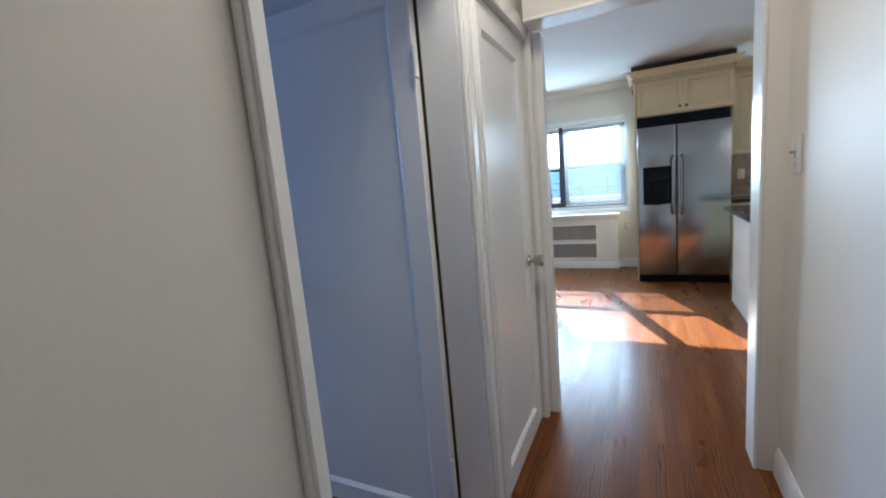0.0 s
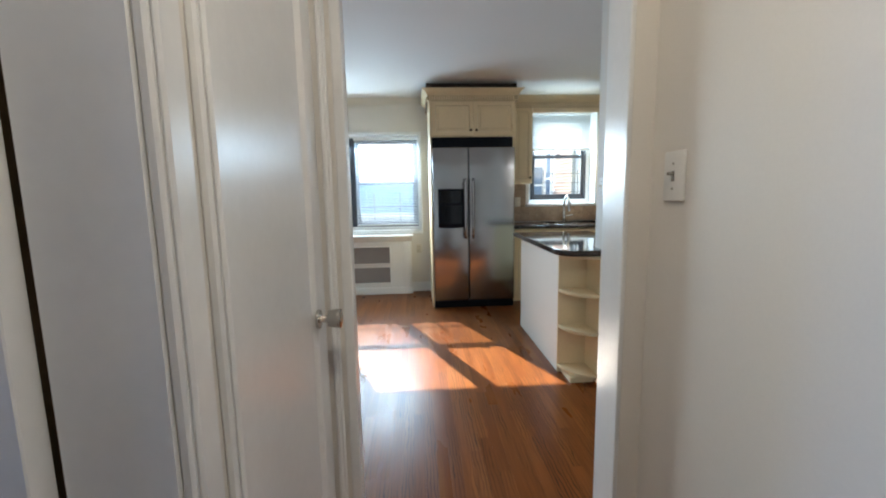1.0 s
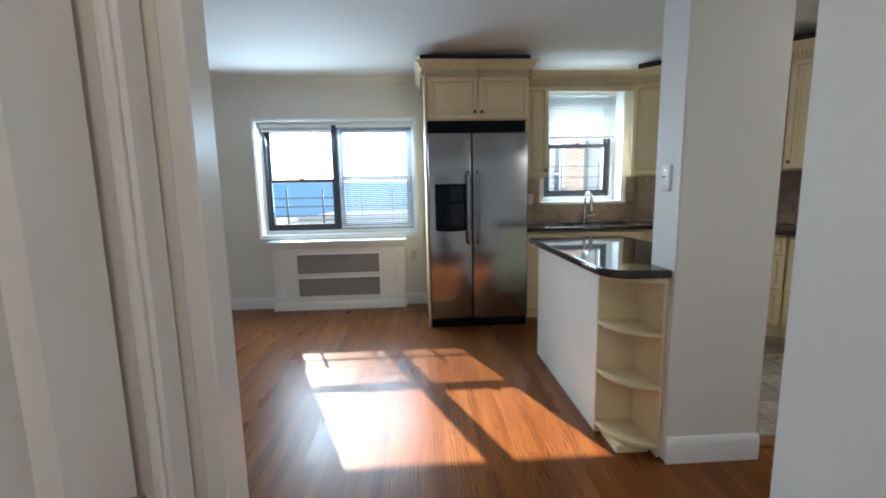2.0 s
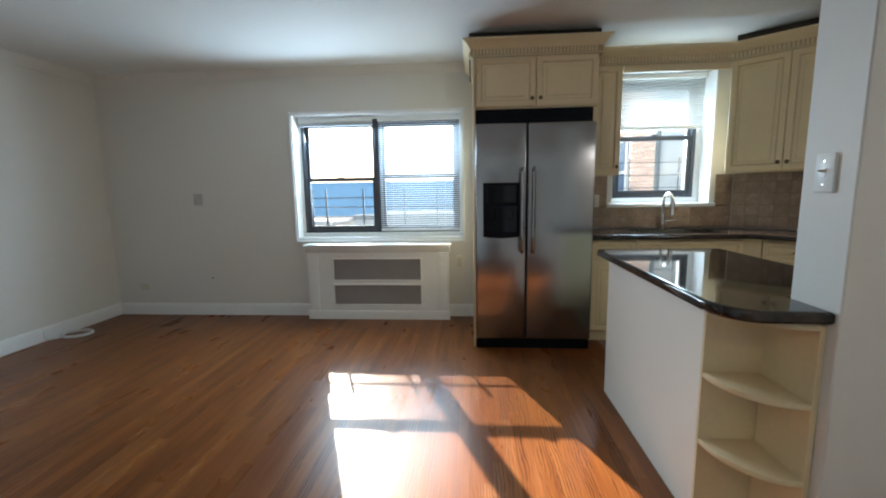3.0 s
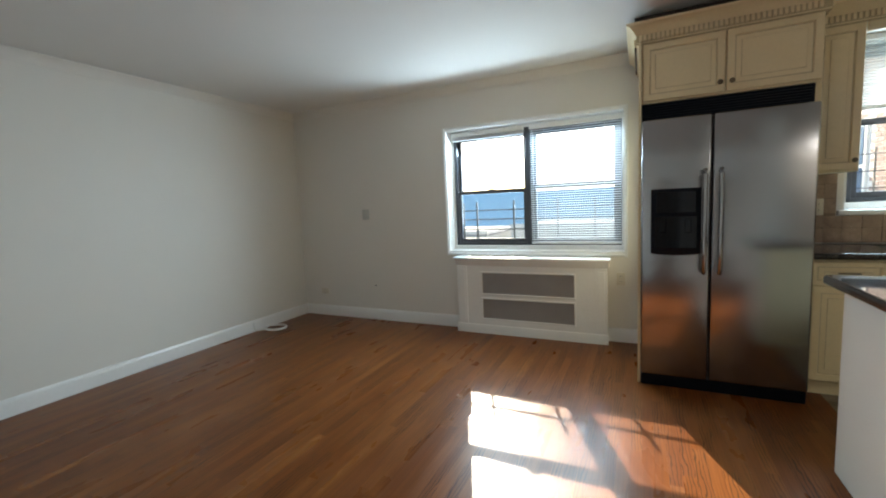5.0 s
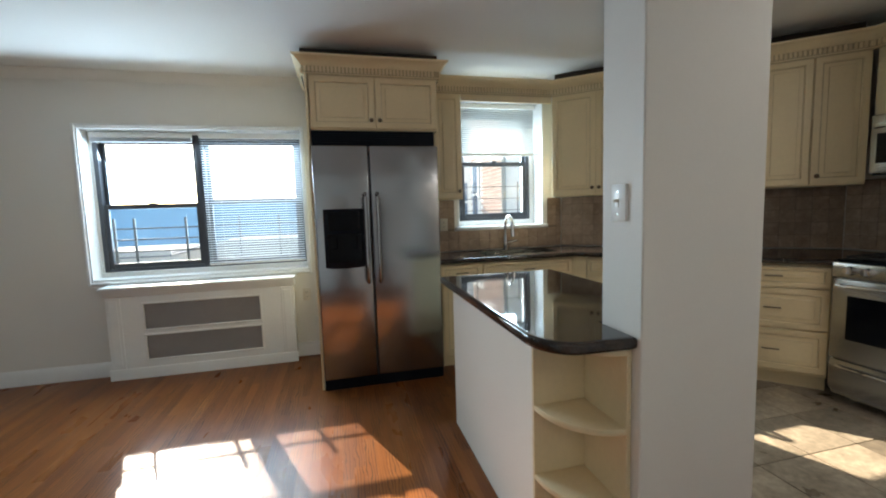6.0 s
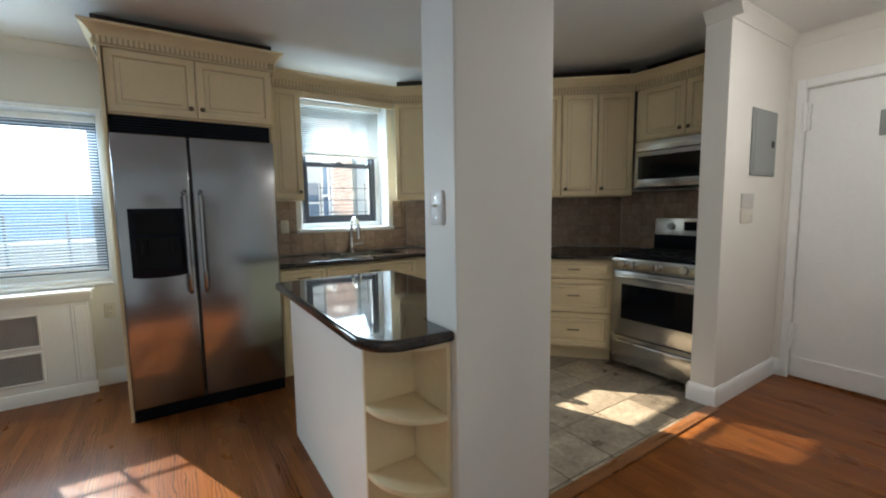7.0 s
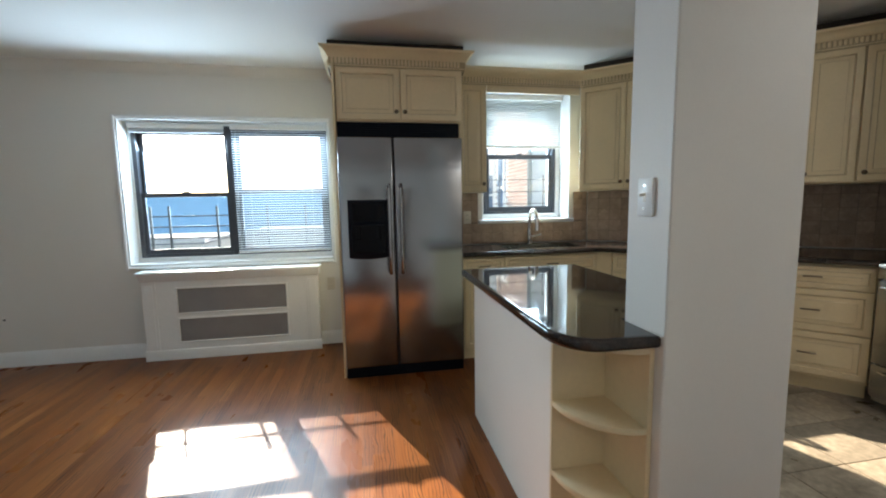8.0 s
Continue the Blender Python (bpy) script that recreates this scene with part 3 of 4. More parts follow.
def bar_pull(w, x, z, y):
    tube(w, [(x - 0.045, y, z), (x - 0.045, y - 0.02, z + 0.004), (x - 0.03, y - 0.026, z + 0.005), (x + 0.03, y - 0.026, z + 0.005), (x + 0.045, y - 0.02, z + 0.004), (x + 0.045, y, z)], 0.005, 8)
    return w


def cabinet(name, label, x0, x1, z0, z1, depth, doors, m, rail=0.055, drawer_rows=(), y=0.0, toe=0.0, knob_low=True, gap_block=(0, 0, 0.14)):
    """doors: (x0, x1, knob x or None); drawer_rows: (z0, z1). Local front at y, facing -y."""
    c = thing(name, m @ Vector(((x0 + x1) / 2, y + depth / 2, 0 if toe else z0)), label, "cabinet", "cream kitchen cabinets")
    w = B()
    box(w, x0, y + 0.021, z0 + (0.1 if toe else 0), x1, y + depth, z1, 0.002)
    if toe:
        box(w, x0, y + toe, 0, x1, y + depth, z0 + 0.1)
    part("body", w, CREAM, c, m=m)
    if not toe:
        # dark block added so the gap above the crown shows as a dark line
        a, b, back = gap_block
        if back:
            part("gap_block", box(B(), x0 - a, y + back, z1, x1 + b, y + depth - 0.004, CEIL - 0.002), DARK_BLOCK, c, "dark block filling the gap under the ceiling", m=m)
    for a, b, k in doors:
        zz0, zz1 = (z0 + 0.012 if not toe else z0 + 0.11), z1 - 0.008
        if drawer_rows:
            zz1 = min(r[0] for r in drawer_rows) - 0.006
        d = part("door", raised_door(a, zz0, b, zz1, y, rail), [CREAM, GLAZE], c, m=m)
        if k is not None:
            part("knob", knob(B(), k, zz0 + 0.055 if knob_low else zz1 - 0.055, y), BRONZE, d, "dark bronze round knob", m=m)
    for a, b in drawer_rows:
        d = part("drawer", raised_door(x0 + 0.006, a, x1 - 0.006, b, y, min(rail, (b - a) * 0.26)), [CREAM, GLAZE], c, m=m)
        part("pull", bar_pull(B(), (x0 + x1) / 2, (a + b) / 2, y), BRONZE, d, "bronze bar pull", m=m)
    return c


IDENT = Matrix.Identity(4)
over = cabinet("wall_cabinet", "cream raised-panel cabinet above the refrigerator", 0.0, 0.935, 1.915, 2.30, 0.75, [(0.006, 0.462, 0.435), (0.47, 0.929, 0.497)], IDENT, y=0.0, gap_block=(0.045, 0.03, 0.085))
w = B()
box(w, -0.018, -0.03, 0.0, -0.001, NY - 0.001, 2.30, 0.002)
part("side_panel", w, CREAM, over)
cabinet("wall_cabinet", "narrow cream raised-panel cabinet between refrigerator and window", 0.938, 1.205, 1.40, 2.28, 0.35, [(0.965, 1.198, 1.172)], pose(0, 0.265, 0), gap_block=(0, 0, 0))
# diagonal run: local x along the diagonal from the corner at (2.04, 0.25)
UP = Matrix.Translation((2.035, 0.265, 0)) @ pose(0, 0, 0, 0, 0, -40.7)
L = 2.09
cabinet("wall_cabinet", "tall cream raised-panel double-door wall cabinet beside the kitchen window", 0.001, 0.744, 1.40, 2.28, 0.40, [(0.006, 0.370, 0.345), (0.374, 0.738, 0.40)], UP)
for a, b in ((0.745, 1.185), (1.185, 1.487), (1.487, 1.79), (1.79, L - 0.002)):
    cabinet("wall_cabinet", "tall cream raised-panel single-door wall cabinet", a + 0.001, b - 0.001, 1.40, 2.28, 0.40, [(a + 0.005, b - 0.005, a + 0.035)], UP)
# cabinet over the microwave, facing -x
RT = Matrix.Translation((3.62, -1.105, 0)) @ pose(0, 0, 0, 0, 0, -90)
cabinet("wall_cabinet", "short cream cabinet above the microwave", 0.0, 0.76, 1.845, 2.28, 0.32, [(0.05, 0.405, 0.375), (0.411, 0.755, 0.44)], RT)
# valance over the sink window
w = B()
box(w, 1.206, 0.265, 2.215, 2.034, 0.285, 2.29, 0.003)
tagged(link("valance", w, CREAM), "cream wooden valance board above the kitchen window", "valance")

# crown mouldings with dentils
CROWN = [(0, 0), (0.012, 0), (0.014, 0.05), (0.022, 0.056), (0.03, 0.072), (0.052, 0.098), (0.072, 0.108), (0.076, 0.12), (0.064, 0.12), (0.05, 0.112), (0.02, 0.078), (0.008, 0.06), (0, 0.056)]


def crown(path, outs, z, label):
    pts = [(x, y, z) for x, y in path]
    w = bent(B(), CROWN, pts, outs)
    c = tagged(link("crown_moulding", w, CREAM), label, "moulding")
    w = B()
    for p, q in zip(path, path[1:]):
        a, b = Vector((*p, z)), Vector((*q, z))
        d = (b - a)
        n = max(1, int(d.length / 0.026))
        d.normalize()
        out = Vector((d.y, -d.x, 0))
        for i in range(n):
            t = a + d * (0.026 * (i + 0.35))
            mm = Matrix.Translation(t + out * 0.021 + Vector((0, 0, 0.03))) @ Matrix(((d.x, out.x, 0, 0), (d.y, out.y, 0, 0), (0, 0, 1, 0), (0, 0, 0, 1))) @ Matrix.Diagonal((0.0155, 0.016, 0.036, 1))
            bmesh.ops.create_cube(w, size=1, matrix=mm)
    s = part("dentils", w, CREAM, c, "row of small cream dentil blocks")
    tagged(s, kind="stuff")
    # glaze-coloured strips: one below the dentils, one behind them darkening their gaps
    w = bent(B(), [(0.004, 0.0), (0.0145, 0.0), (0.0145, -0.006), (0.004, -0.006)], pts, outs)
    bent(w, [(0.010, 0.008), (0.0155, 0.008), (0.0165, 0.052), (0.010, 0.052)], pts, outs)
    part("dentil_strip", w, GLAZE, c, "brown glaze-coloured strips below and behind the dentils")
    return c


crown([(-0.018, 0.80), (-0.018, -0.002), (0.937, -0.002), (0.937, 0.26)], [(-1, 0), (-1, -1), (1, -1), (1, 0)], 2.295, "cream crown moulding above the refrigerator cabinet")
k = math.tan(radians(40.7 / 2))
k2 = math.tan(radians((90 - 40.7) / 2))
ax, ay = math.cos(radians(40.7)), -math.sin(radians(40.7))
crown([(0.94, 0.263), (2.035, 0.263), (2.035 + L * ax, 0.263 + L * ay), (3.618, -1.785)], [(0, -1), (-k, -1), (-1, -k2), (-1, 0)], 2.275, "cream crown moulding with dentils above the wall cabinets")

# base cabinets
cabinet("base_cabinet", "cream raised-panel base cabinet beside the refrigerator", 0.94, 1.30, 0, 0.875, 0.52, [(0.955, 1.292, 1.26)], pose(0, 0.085, 0), toe=0.07, drawer_rows=[(0.715, 0.86)], knob_low=False)
cabinet("base_cabinet", "cream raised-panel sink base cabinet", 1.301, 2.13, 0, 0.875, 0.52, [(1.307, 1.71, 1.68), (1.716, 2.11, 1.75)], pose(0, 0.085, 0), toe=0.07, drawer_rows=[(0.715, 0.86)], knob_low=False)
DB = Matrix.Translation((2.16, 0.075, 0)) @ pose(0, 0, 0, 0, 0, -47.5)
DL = 1.665
for a, b in ((0.085, 0.57), (0.57, 1.05)):
    cabinet("base_cabinet", "cream raised-panel base cabinet with drawers", a + 0.002, b - 0.002, 0, 0.875, 0.5, [], DB, toe=0.07, drawer_rows=[(0.715, 0.86), (0.425, 0.705), (0.125, 0.415)])
cabinet("base_cabinet", "cream three-drawer base cabinet beside the range", 1.052, DL, 0, 0.875, 0.5, [], DB, toe=0.07, drawer_rows=[(0.715, 0.86), (0.425, 0.705), (0.125, 0.415)])

w = B()
prism(w, [(2.131, 0.107), (2.165, 0.085), (2.225, 0.02), (2.30, 0.10), (2.131, 0.30)], 0.1, 0.876)
tagged(link("corner_filler", w, CREAM), "cream filler panel at the corner of the base cabinets", "cabinet")

# countertop along the walls, with a hole for the sink
SX0, SX1, SY0, SY1 = 1.36, 2.06, 0.13, 0.50
w = B()
for o in ([(0.935, 0.045), (2.15, 0.045), (2.15, SY0), (0.935, SY0)], [(0.935, SY0), (SX0, SY0), (SX0, SY1), (0.935, SY1)], [(SX1, SY0), (2.15, SY0), (2.15, SY1), (SX1, SY1)], [(0.935, SY1), (2.15, SY1), (2.15, KY), (0.935, KY)]):
    prism(w, o, 0.878, 0.918)
prism(w, [(2.15, 0.045), (3.262, -1.165), (3.95, -1.165), (3.95, -0.79), (2.33, KY - 0.01), (2.15, KY)], 0.878, 0.918)
bmesh.ops.remove_doubles(w, verts=w.verts, dist=0.0005)
counter = tagged(link("countertop", w, GRANITE), "polished dark brown granite countertop with backsplash behind", "countertop")
w = B()
tube(w, [(0.935, 0.045, 0.898), (2.15, 0.045, 0.898), (3.262, -1.165, 0.898)], 0.02, 12)
part("rounded_edge", w, GRANITE, counter)

# double-bowl sink and faucet
sink = thing("kitchen_sink", (1.71, 0.31, 0.72), "stainless steel double-bowl kitchen sink set in the counter", "sink")
w = B()
box(w, SX0 - 0.018, SY0 - 0.018, 0.872, SX1 + 0.018, SY0 + 0.004, 0.877, 0.002)
box(w, SX0 - 0.018, SY1 - 0.004, 0.872, SX1 + 0.018, SY1 + 0.018, 0.877, 0.002)
box(w, SX0 - 0.018, SY0, 0.872, SX0 + 0.004, SY1, 0.877, 0.002)
box(w, SX1 - 0.004, SY0, 0.872, SX1 + 0.018, SY1, 0.877, 0.002)
box(w, 1.70, SY0, 0.855, 1.72, SY1, 0.872, 0.004)
part("rim", w, SINK, sink)
for a, b in ((SX0, 1.70), (1.72, SX1)):
    w = B()
    box(w, a, SY0, 0.72, b, SY1, 0.724)
    box(w, a, SY0, 0.72, a + 0.003, SY1, 0.872)
    box(w, b - 0.003, SY0, 0.72, b, SY1, 0.872)
    box(w, a, SY0, 0.72, b, SY0 + 0.003, 0.872)
    box(w, a, SY1 - 0.003, 0.72, b, SY1, 0.872)
    bowl = part("bowl", w, SINK, sink)
    part("drain", cyl(B(), ((a + b) / 2, 0.31, 0.725), 0.04, 0.006), CHROME, bowl)
tap = thing("faucet", (1.70, 0.55, 0.918), "polished chrome gooseneck pull-down kitchen faucet", "faucet")
w = B()
cyl(w, (1.70, 0.555, 0.928), 0.028, 0.02, seg=24)
cyl(w, (1.70, 0.555, 0.99), 0.023, 0.12, seg=20)
part("body", w, CHROME, tap)
w = B()
pts = [(1.70, 0.555, 1.03)] + [(1.70, 0.555 - 0.085 + 0.085 * math.cos(a), 1.15 + 0.085 * math.sin(a)) for a in [i * math.pi * 0.95 / 12 for i in range(13)]]
tube(w, pts, 0.0155, 12)
part("spout", w, CHROME, tap)
w = B()
tube(w, [(1.70, 0.387, 1.165), (1.70, 0.383, 1.12), (1.70, 0.378, 1.05)], 0.0215, 12)
part("spray_head", w, CHROME, tap)
w = B()
tube(w, [(1.72, 0.555, 0.985), (1.755, 0.553, 0.99), (1.815, 0.55, 1.0)], 0.0115, 10)
part("lever", w, CHROME, tap)

# ---- peninsula ----
pen = thing("peninsula_cabinet", (1.1, -1.3, 0), "pale cream kitchen peninsula with rounded open end shelves", "cabinet")
w = B()
box(w, 0.81, -1.83, 0.0, 0.828, -0.772, 0.878, 0.002)
part("long_panel", w, CREAM_PALE, pen)
w = B()
box(w, 0.828, -1.83, 0.0, 1.44, -0.772, 0.878, 0.002)
part("body", w, CREAM, pen)
SH0 = -1.83
w = B()
box(w, 0.81, SH0 - 0.012, 0.0, 1.029, SH0 - 0.001, 0.872, 0.001)
part("shelf_back", w, CREAM, pen)
w = B()
box(w, 1.012, -2.075, 0.0, 1.029, SH0 - 0.012, 0.872, 0.002)
part("shelf_side", w, CREAM, pen)
quarter = [(1.012, SH0 - 0.012)] + [(1.012 - 0.2 * math.cos(a), SH0 - 0.012 - 0.232 * math.sin(a)) for a in [i * math.pi / 2 / 14 for i in range(15)]]
for z in (0.04, 0.335, 0.595, 0.852):
    w = B()
    prism(w, quarter, z, z + 0.022, 0.004)
    part("shelf", w, CREAM, pen)
w = B()
box(w, 0.84, SH0 - 0.2, 0.0, 1.0, SH0 - 0.02, 0.039)
part("plinth", w, CREAM, pen)

cx, cy, r = 0.86, -1.945, 0.15
outline = [(1.47, -0.752), (0.76, -0.752), (0.742, -0.757), (0.735, -0.775)]
outline += [(cx - 0.13 * math.cos(a), cy - r * math.sin(a)) for a in [i * math.pi / 2 / 12 for i in range(13)]]
outline += [(1.028, -2.098), (1.028, -1.916), (1.47, -1.916)]
w = B()
prism(w, outline[::-1], 0.878, 0.918, 0.012, 4)
bmesh.ops.inset_individual(w, faces=[max(w.faces, key=lambda f: f.calc_area() * f.normal.z)], thickness=0.003, depth=0)
tagged(link("peninsula_countertop", w, GRANITE), "polished dark brown granite peninsula top with a rounded corner", "countertop")

# ---- range and microwave ----
RG = Matrix.Translation((3.25, -1.175, 0)) @ pose(0, 0, 0, 0, 0, -90)
stove = thing("gas_range", (3.55, -1.55, 0), "stainless steel freestanding gas range with five knobs", "range")
RW = 0.755
w = B()
box(w, 0.0, 0.03, 0.03, RW, 0.66, 0.90, 0.004)
part("body", w, STEEL_H, stove, m=RG)
w = B()
box(w, 0.004, -0.012, 0.285, RW - 0.004, 0.03, 0.80, 0.008, 2)
od = part("oven_door", w, STEEL_H, stove, m=RG)
w = B()
box(w, 0.09, -0.0145, 0.42, RW - 0.09, -0.011, 0.70, 0.002)
part("oven_window", w, DARKGLASS, od, "black glass oven window", m=RG)
w = B()
tube(w, [(0.05, -0.012, 0.765), (0.06, -0.05, 0.765), (0.12, -0.06, 0.765), (RW - 0.12, -0.06, 0.765), (RW - 0.06, -0.05, 0.765), (RW - 0.05, -0.012, 0.765)], 0.013, 12)
part("handle", w, CHROME, od, "polished steel bar handle", m=RG)
w = B()
box(w, RW / 2 - 0.045, -0.0145, 0.345, RW / 2 + 0.045, -0.011, 0.36)
part("nameplate", w, NICKEL, od, m=RG)
w = B()
box(w, 0.004, -0.008, 0.07, RW - 0.004, 0.03, 0.275, 0.008, 2)
dr = part("storage_drawer", w, STEEL_H, stove, m=RG)
w = B()
tube(w, [(0.05, -0.008, 0.235), (0.10, -0.035, 0.236), (RW / 2, -0.045, 0.236), (RW - 0.10, -0.035, 0.236), (RW - 0.05, -0.008, 0.235)], 0.011, 10)
part("handle", w, CHROME, dr, "curved steel handle", m=RG)
w = B()
box(w, 0.0, -0.015, 0.812, RW, 0.05, 0.905, 0.008, 2)
cp = part("control_panel", w, STEEL_H, stove, m=RG)
for x in (0.10, 0.19, 0.38, 0.57, 0.66):
    w = B()
    cyl(w, (x, -0.03, 0.86), 0.031, 0.03, "y", 20, 0.026)
    box(w, x - 0.006, -0.058, 0.84, x + 0.006, -0.042, 0.88, 0.003)
    part("knob", w, CHROME, cp, m=RG)
w = B()
box(w, 0.0, 0.03, 0.90, RW, 0.60, 0.918, 0.004)
ct = part("cooktop", w, BLACK, stove, m=RG)
for gx in (0.02, 0.265, 0.51):
    w = B()
    x0, x1 = gx, gx + 0.225
    for yy in (0.07, 0.56):
        box(w, x0, yy, 0.925, x1, yy + 0.012, 0.943, 0.003)
    for xx in (x0, x1 - 0.012):
        box(w, xx, 0.07, 0.925, xx + 0.012, 0.572, 0.943, 0.003)
    for yy in (0.20, 0.32, 0.44):
        box(w, x0, yy, 0.928, x1, yy + 0.01, 0.947, 0.003)
    box(w, (x0 + x1) / 2 - 0.005, 0.07, 0.928, (x0 + x1) / 2 + 0.005, 0.57, 0.947, 0.003)
    for yy in (0.19, 0.45):
        cyl(w, ((x0 + x1) / 2, yy, 0.925), 0.04, 0.016, seg=18)
    part("grate", w, IRON, ct, "black cast iron grate", m=RG)
w = B()
box(w, 0.0, 0.60, 0.905, RW, 0.68, 1.205, 0.006, 2)
bg = part("backguard", w, STEEL_H, stove, m=RG)
w = B()
box(w, 0.0, 0.596, 0.92, RW, 0.601, 1.06)
part("vent_panel", w, BLACK, bg, m=RG)
w = B()
box(w, 0.25, 0.594, 1.10, 0.52, 0.601, 1.175, 0.002)
part("display", w, DARKGLASS, bg, m=RG)
w = B()
cyl(w, (0.14, 0.592, 1.135), 0.03, 0.016, "y", 20)
part("dial", w, NICKEL, bg, m=RG)

micro = thing("microwave_oven", (3.78, -1.48, 1.435), "stainless steel over-the-range microwave oven", "microwave")
MW = Matrix.Translation((3.60, -1.115, 0)) @ pose(0, 0, 0, 0, 0, -90)
w = B()
box(w, 0.0, 0.03, 1.455, RW, 0.35, 1.842, 0.004)
part("body", w, BLACK, micro, m=MW)
w = B()
box(w, 0.0, 0.0, 1.465, 0.58, 0.032, 1.758, 0.006, 2)
dm = part("door", w, STEEL_H, micro, m=MW)
w = B()
box(w, 0.035, -0.003, 1.53, 0.55, 0.001, 1.722, 0.002)
part("door_window", w, DARKGLASS, dm, "black glass door window", m=MW)
w = B()
box(w, 0.583, 0.0, 1.465, RW, 0.032, 1.758, 0.006, 2)
part("control_panel", w, DARKGLASS, micro, m=MW)
w = B()
box(w, 0.0, 0.0, 1.761, RW, 0.032, 1.842, 0.006, 2)
for k in range(3):
    box(w, 0.03, -0.002, 1.772 + k * 0.006, RW - 0.03, 0.002, 1.775 + k * 0.006)
part("vent_band", w, STEEL_H, micro, m=MW)

# ---- kitchen window ----
w = B()
box(w, KX0, KY - 0.001, KZ0, KX0 + 0.015, 0.82, KZ1, 0.002)
box(w, KX1 - 0.015, KY - 0.001, KZ0, KX1, 0.82, KZ1, 0.002)
box(w, KX0 + 0.015, KY - 0.001, KZ1 - 0.015, KX1 - 0.015, 0.82, KZ1, 0.002)
kwin = built("window_2", w, WHITE, "small dark sash window in a deep white reveal above the sink", "window")
w = B()
box(w, KX0 - 0.03, KY - 0.035, KZ0 - 0.02, KX1 + 0.03, 0.82, KZ0 + 0.012, 0.006, 2)
part("window_sill", w, WHITE, kwin)
double_hung(kwin, 1.325, 2.08, 1.195, 2.27, 0.82, 1.755, screen=False)
w = B()
box(w, KX0 + 0.016, 0.815, 2.27, KX1 - 0.016, 0.90, KZ1 - 0.016, 0.002)
box(w, KX0 + 0.016, 0.815, 1.195, 1.325, 0.90, 2.27, 0.002)
box(w, 2.08, 0.815, 1.195, KX1 - 0.016, 0.90, 2.27, 0.002)
part("head_filler", w, WHITE, kwin)
w = B()
box(w, KX0 + 0.016, 0.81, KZ0 + 0.012, KX1 - 0.016, 0.90, 1.195, 0.002)
part("sill_block", w, WHITE, kwin)
shade = thing("pleated_blind", (1.69, 0.73, 1.80), "sheer white pleated blind drawn halfway down the kitchen window", "blind")
w = B()
box(w, KX0 + 0.02, 0.742, 2.28, KX1 - 0.03, 0.782, 2.322, 0.004)
part("head_rail", w, WHITE_PLASTIC, shade)
w = B()
n = 44
prof = [(0.004 if i % 2 else -0.004, 1.850 + (2.282 - 1.850) * i / n) for i in range(n + 1)]
row0 = [w.verts.new((KX0 + 0.025, 0.762 + a, z)) for a, z in prof]
row1 = [w.verts.new((KX1 - 0.038, 0.762 + a, z)) for a, z in prof]
for i in range(n):
    w.faces.new((row0[i], row1[i], row1[i + 1], row0[i + 1]))
part("fabric", w, SHADE, shade)
w = B()
box(w, KX0 + 0.022, 0.747, 1.826, KX1 - 0.034, 0.777, 1.852, 0.004)
part("bottom_rail", w, WHITE_PLASTIC, shade)


# ---- doors ----
def leaf(width, height, thick, y=0.0, cx0=0.112, lock=0.0):
    """A door leaf with one tall sunk field; local x from the hinge, faces at y and y + thick; lock widens the stile by the knob."""
    w = B()
    box(w, 0, y, 0, width, y + thick, height, 0.002)
    for s in (-1, 1):
        f = max((f for f in w.faces if f.normal.y * s > 0.99), key=lambda f: f.calc_area())
        r = bmesh.ops.inset_individual(w, faces=[f], thickness=cx0, depth=0)
        for t, dpt in ((0.012, -0.006), (0.01, -0.008), (0.004, 0)):
            bmesh.ops.inset_individual(w, faces=[f], thickness=t, depth=dpt)
    for v in w.verts:
        if v.co.x > width - 0.01:
            v.co.x += lock
    return w


def door_knob(w, x, z, y, s):
    cyl(w, (x, y + s * 0.004, z), 0.029, 0.008, "y", 24)
    cyl(w, (x, y + s * 0.022, z), 0.011, 0.036, "y", 14)
    cyl(w, (x, y + s * 0.052, z), 0.026, 0.036, "y", 8, 0.031)
    ball(w, (x, y + s * 0.064, z), 0.029, (1, 0.42, 1), 18)
    return w


# closet door, shut, hinged at the south side: local x runs along +y, local -y faces +x
CL = Matrix.Translation((HX - 0.013, -4.0, 0.008)) @ pose(0, 0, 0, 0, 0, 90)
closet = built("door_1", leaf(0.70, 1.985, 0.036, cx0=0.145), WHITE, "white gloss painted closet door, shut, with a tall sunk panel", "door", m=CL)
part("door_knob", door_knob(B(), 0.592, 0.915, 0.0, -1), NICKEL, closet, "satin nickel round door knob", m=CL)
for z in (0.25, 1.72):
    w = B()
    cyl(w, (-0.004, -0.006, z), 0.007, 0.09, "z", 10)
    box(w, -0.03, -0.004, z - 0.045, -0.002, 0.0, z + 0.045)
    part("hinge", w, WHITE, closet, "painted butt hinge", m=CL)


def casing(name, y0, y1, top, label):
    w = B()
    for a, b in ((y0 - 0.05, y0 - 0.002), (y1 + 0.002, min(y1 + 0.075, -3.219))):
        box(w, HX, a, 0, HX + 0.016, b, top + 0.075, 0.004)
        box(w, HX + 0.014, a + 0.008, 0, HX + 0.024, a + (b - a) * 0.45, top + 0.068, 0.004)
    box(w, HX, y0 - 0.002, top + 0.002, HX + 0.016, y1 + 0.002, top + 0.075, 0.004)
    return built(name, w, WHITE, label, "trim")


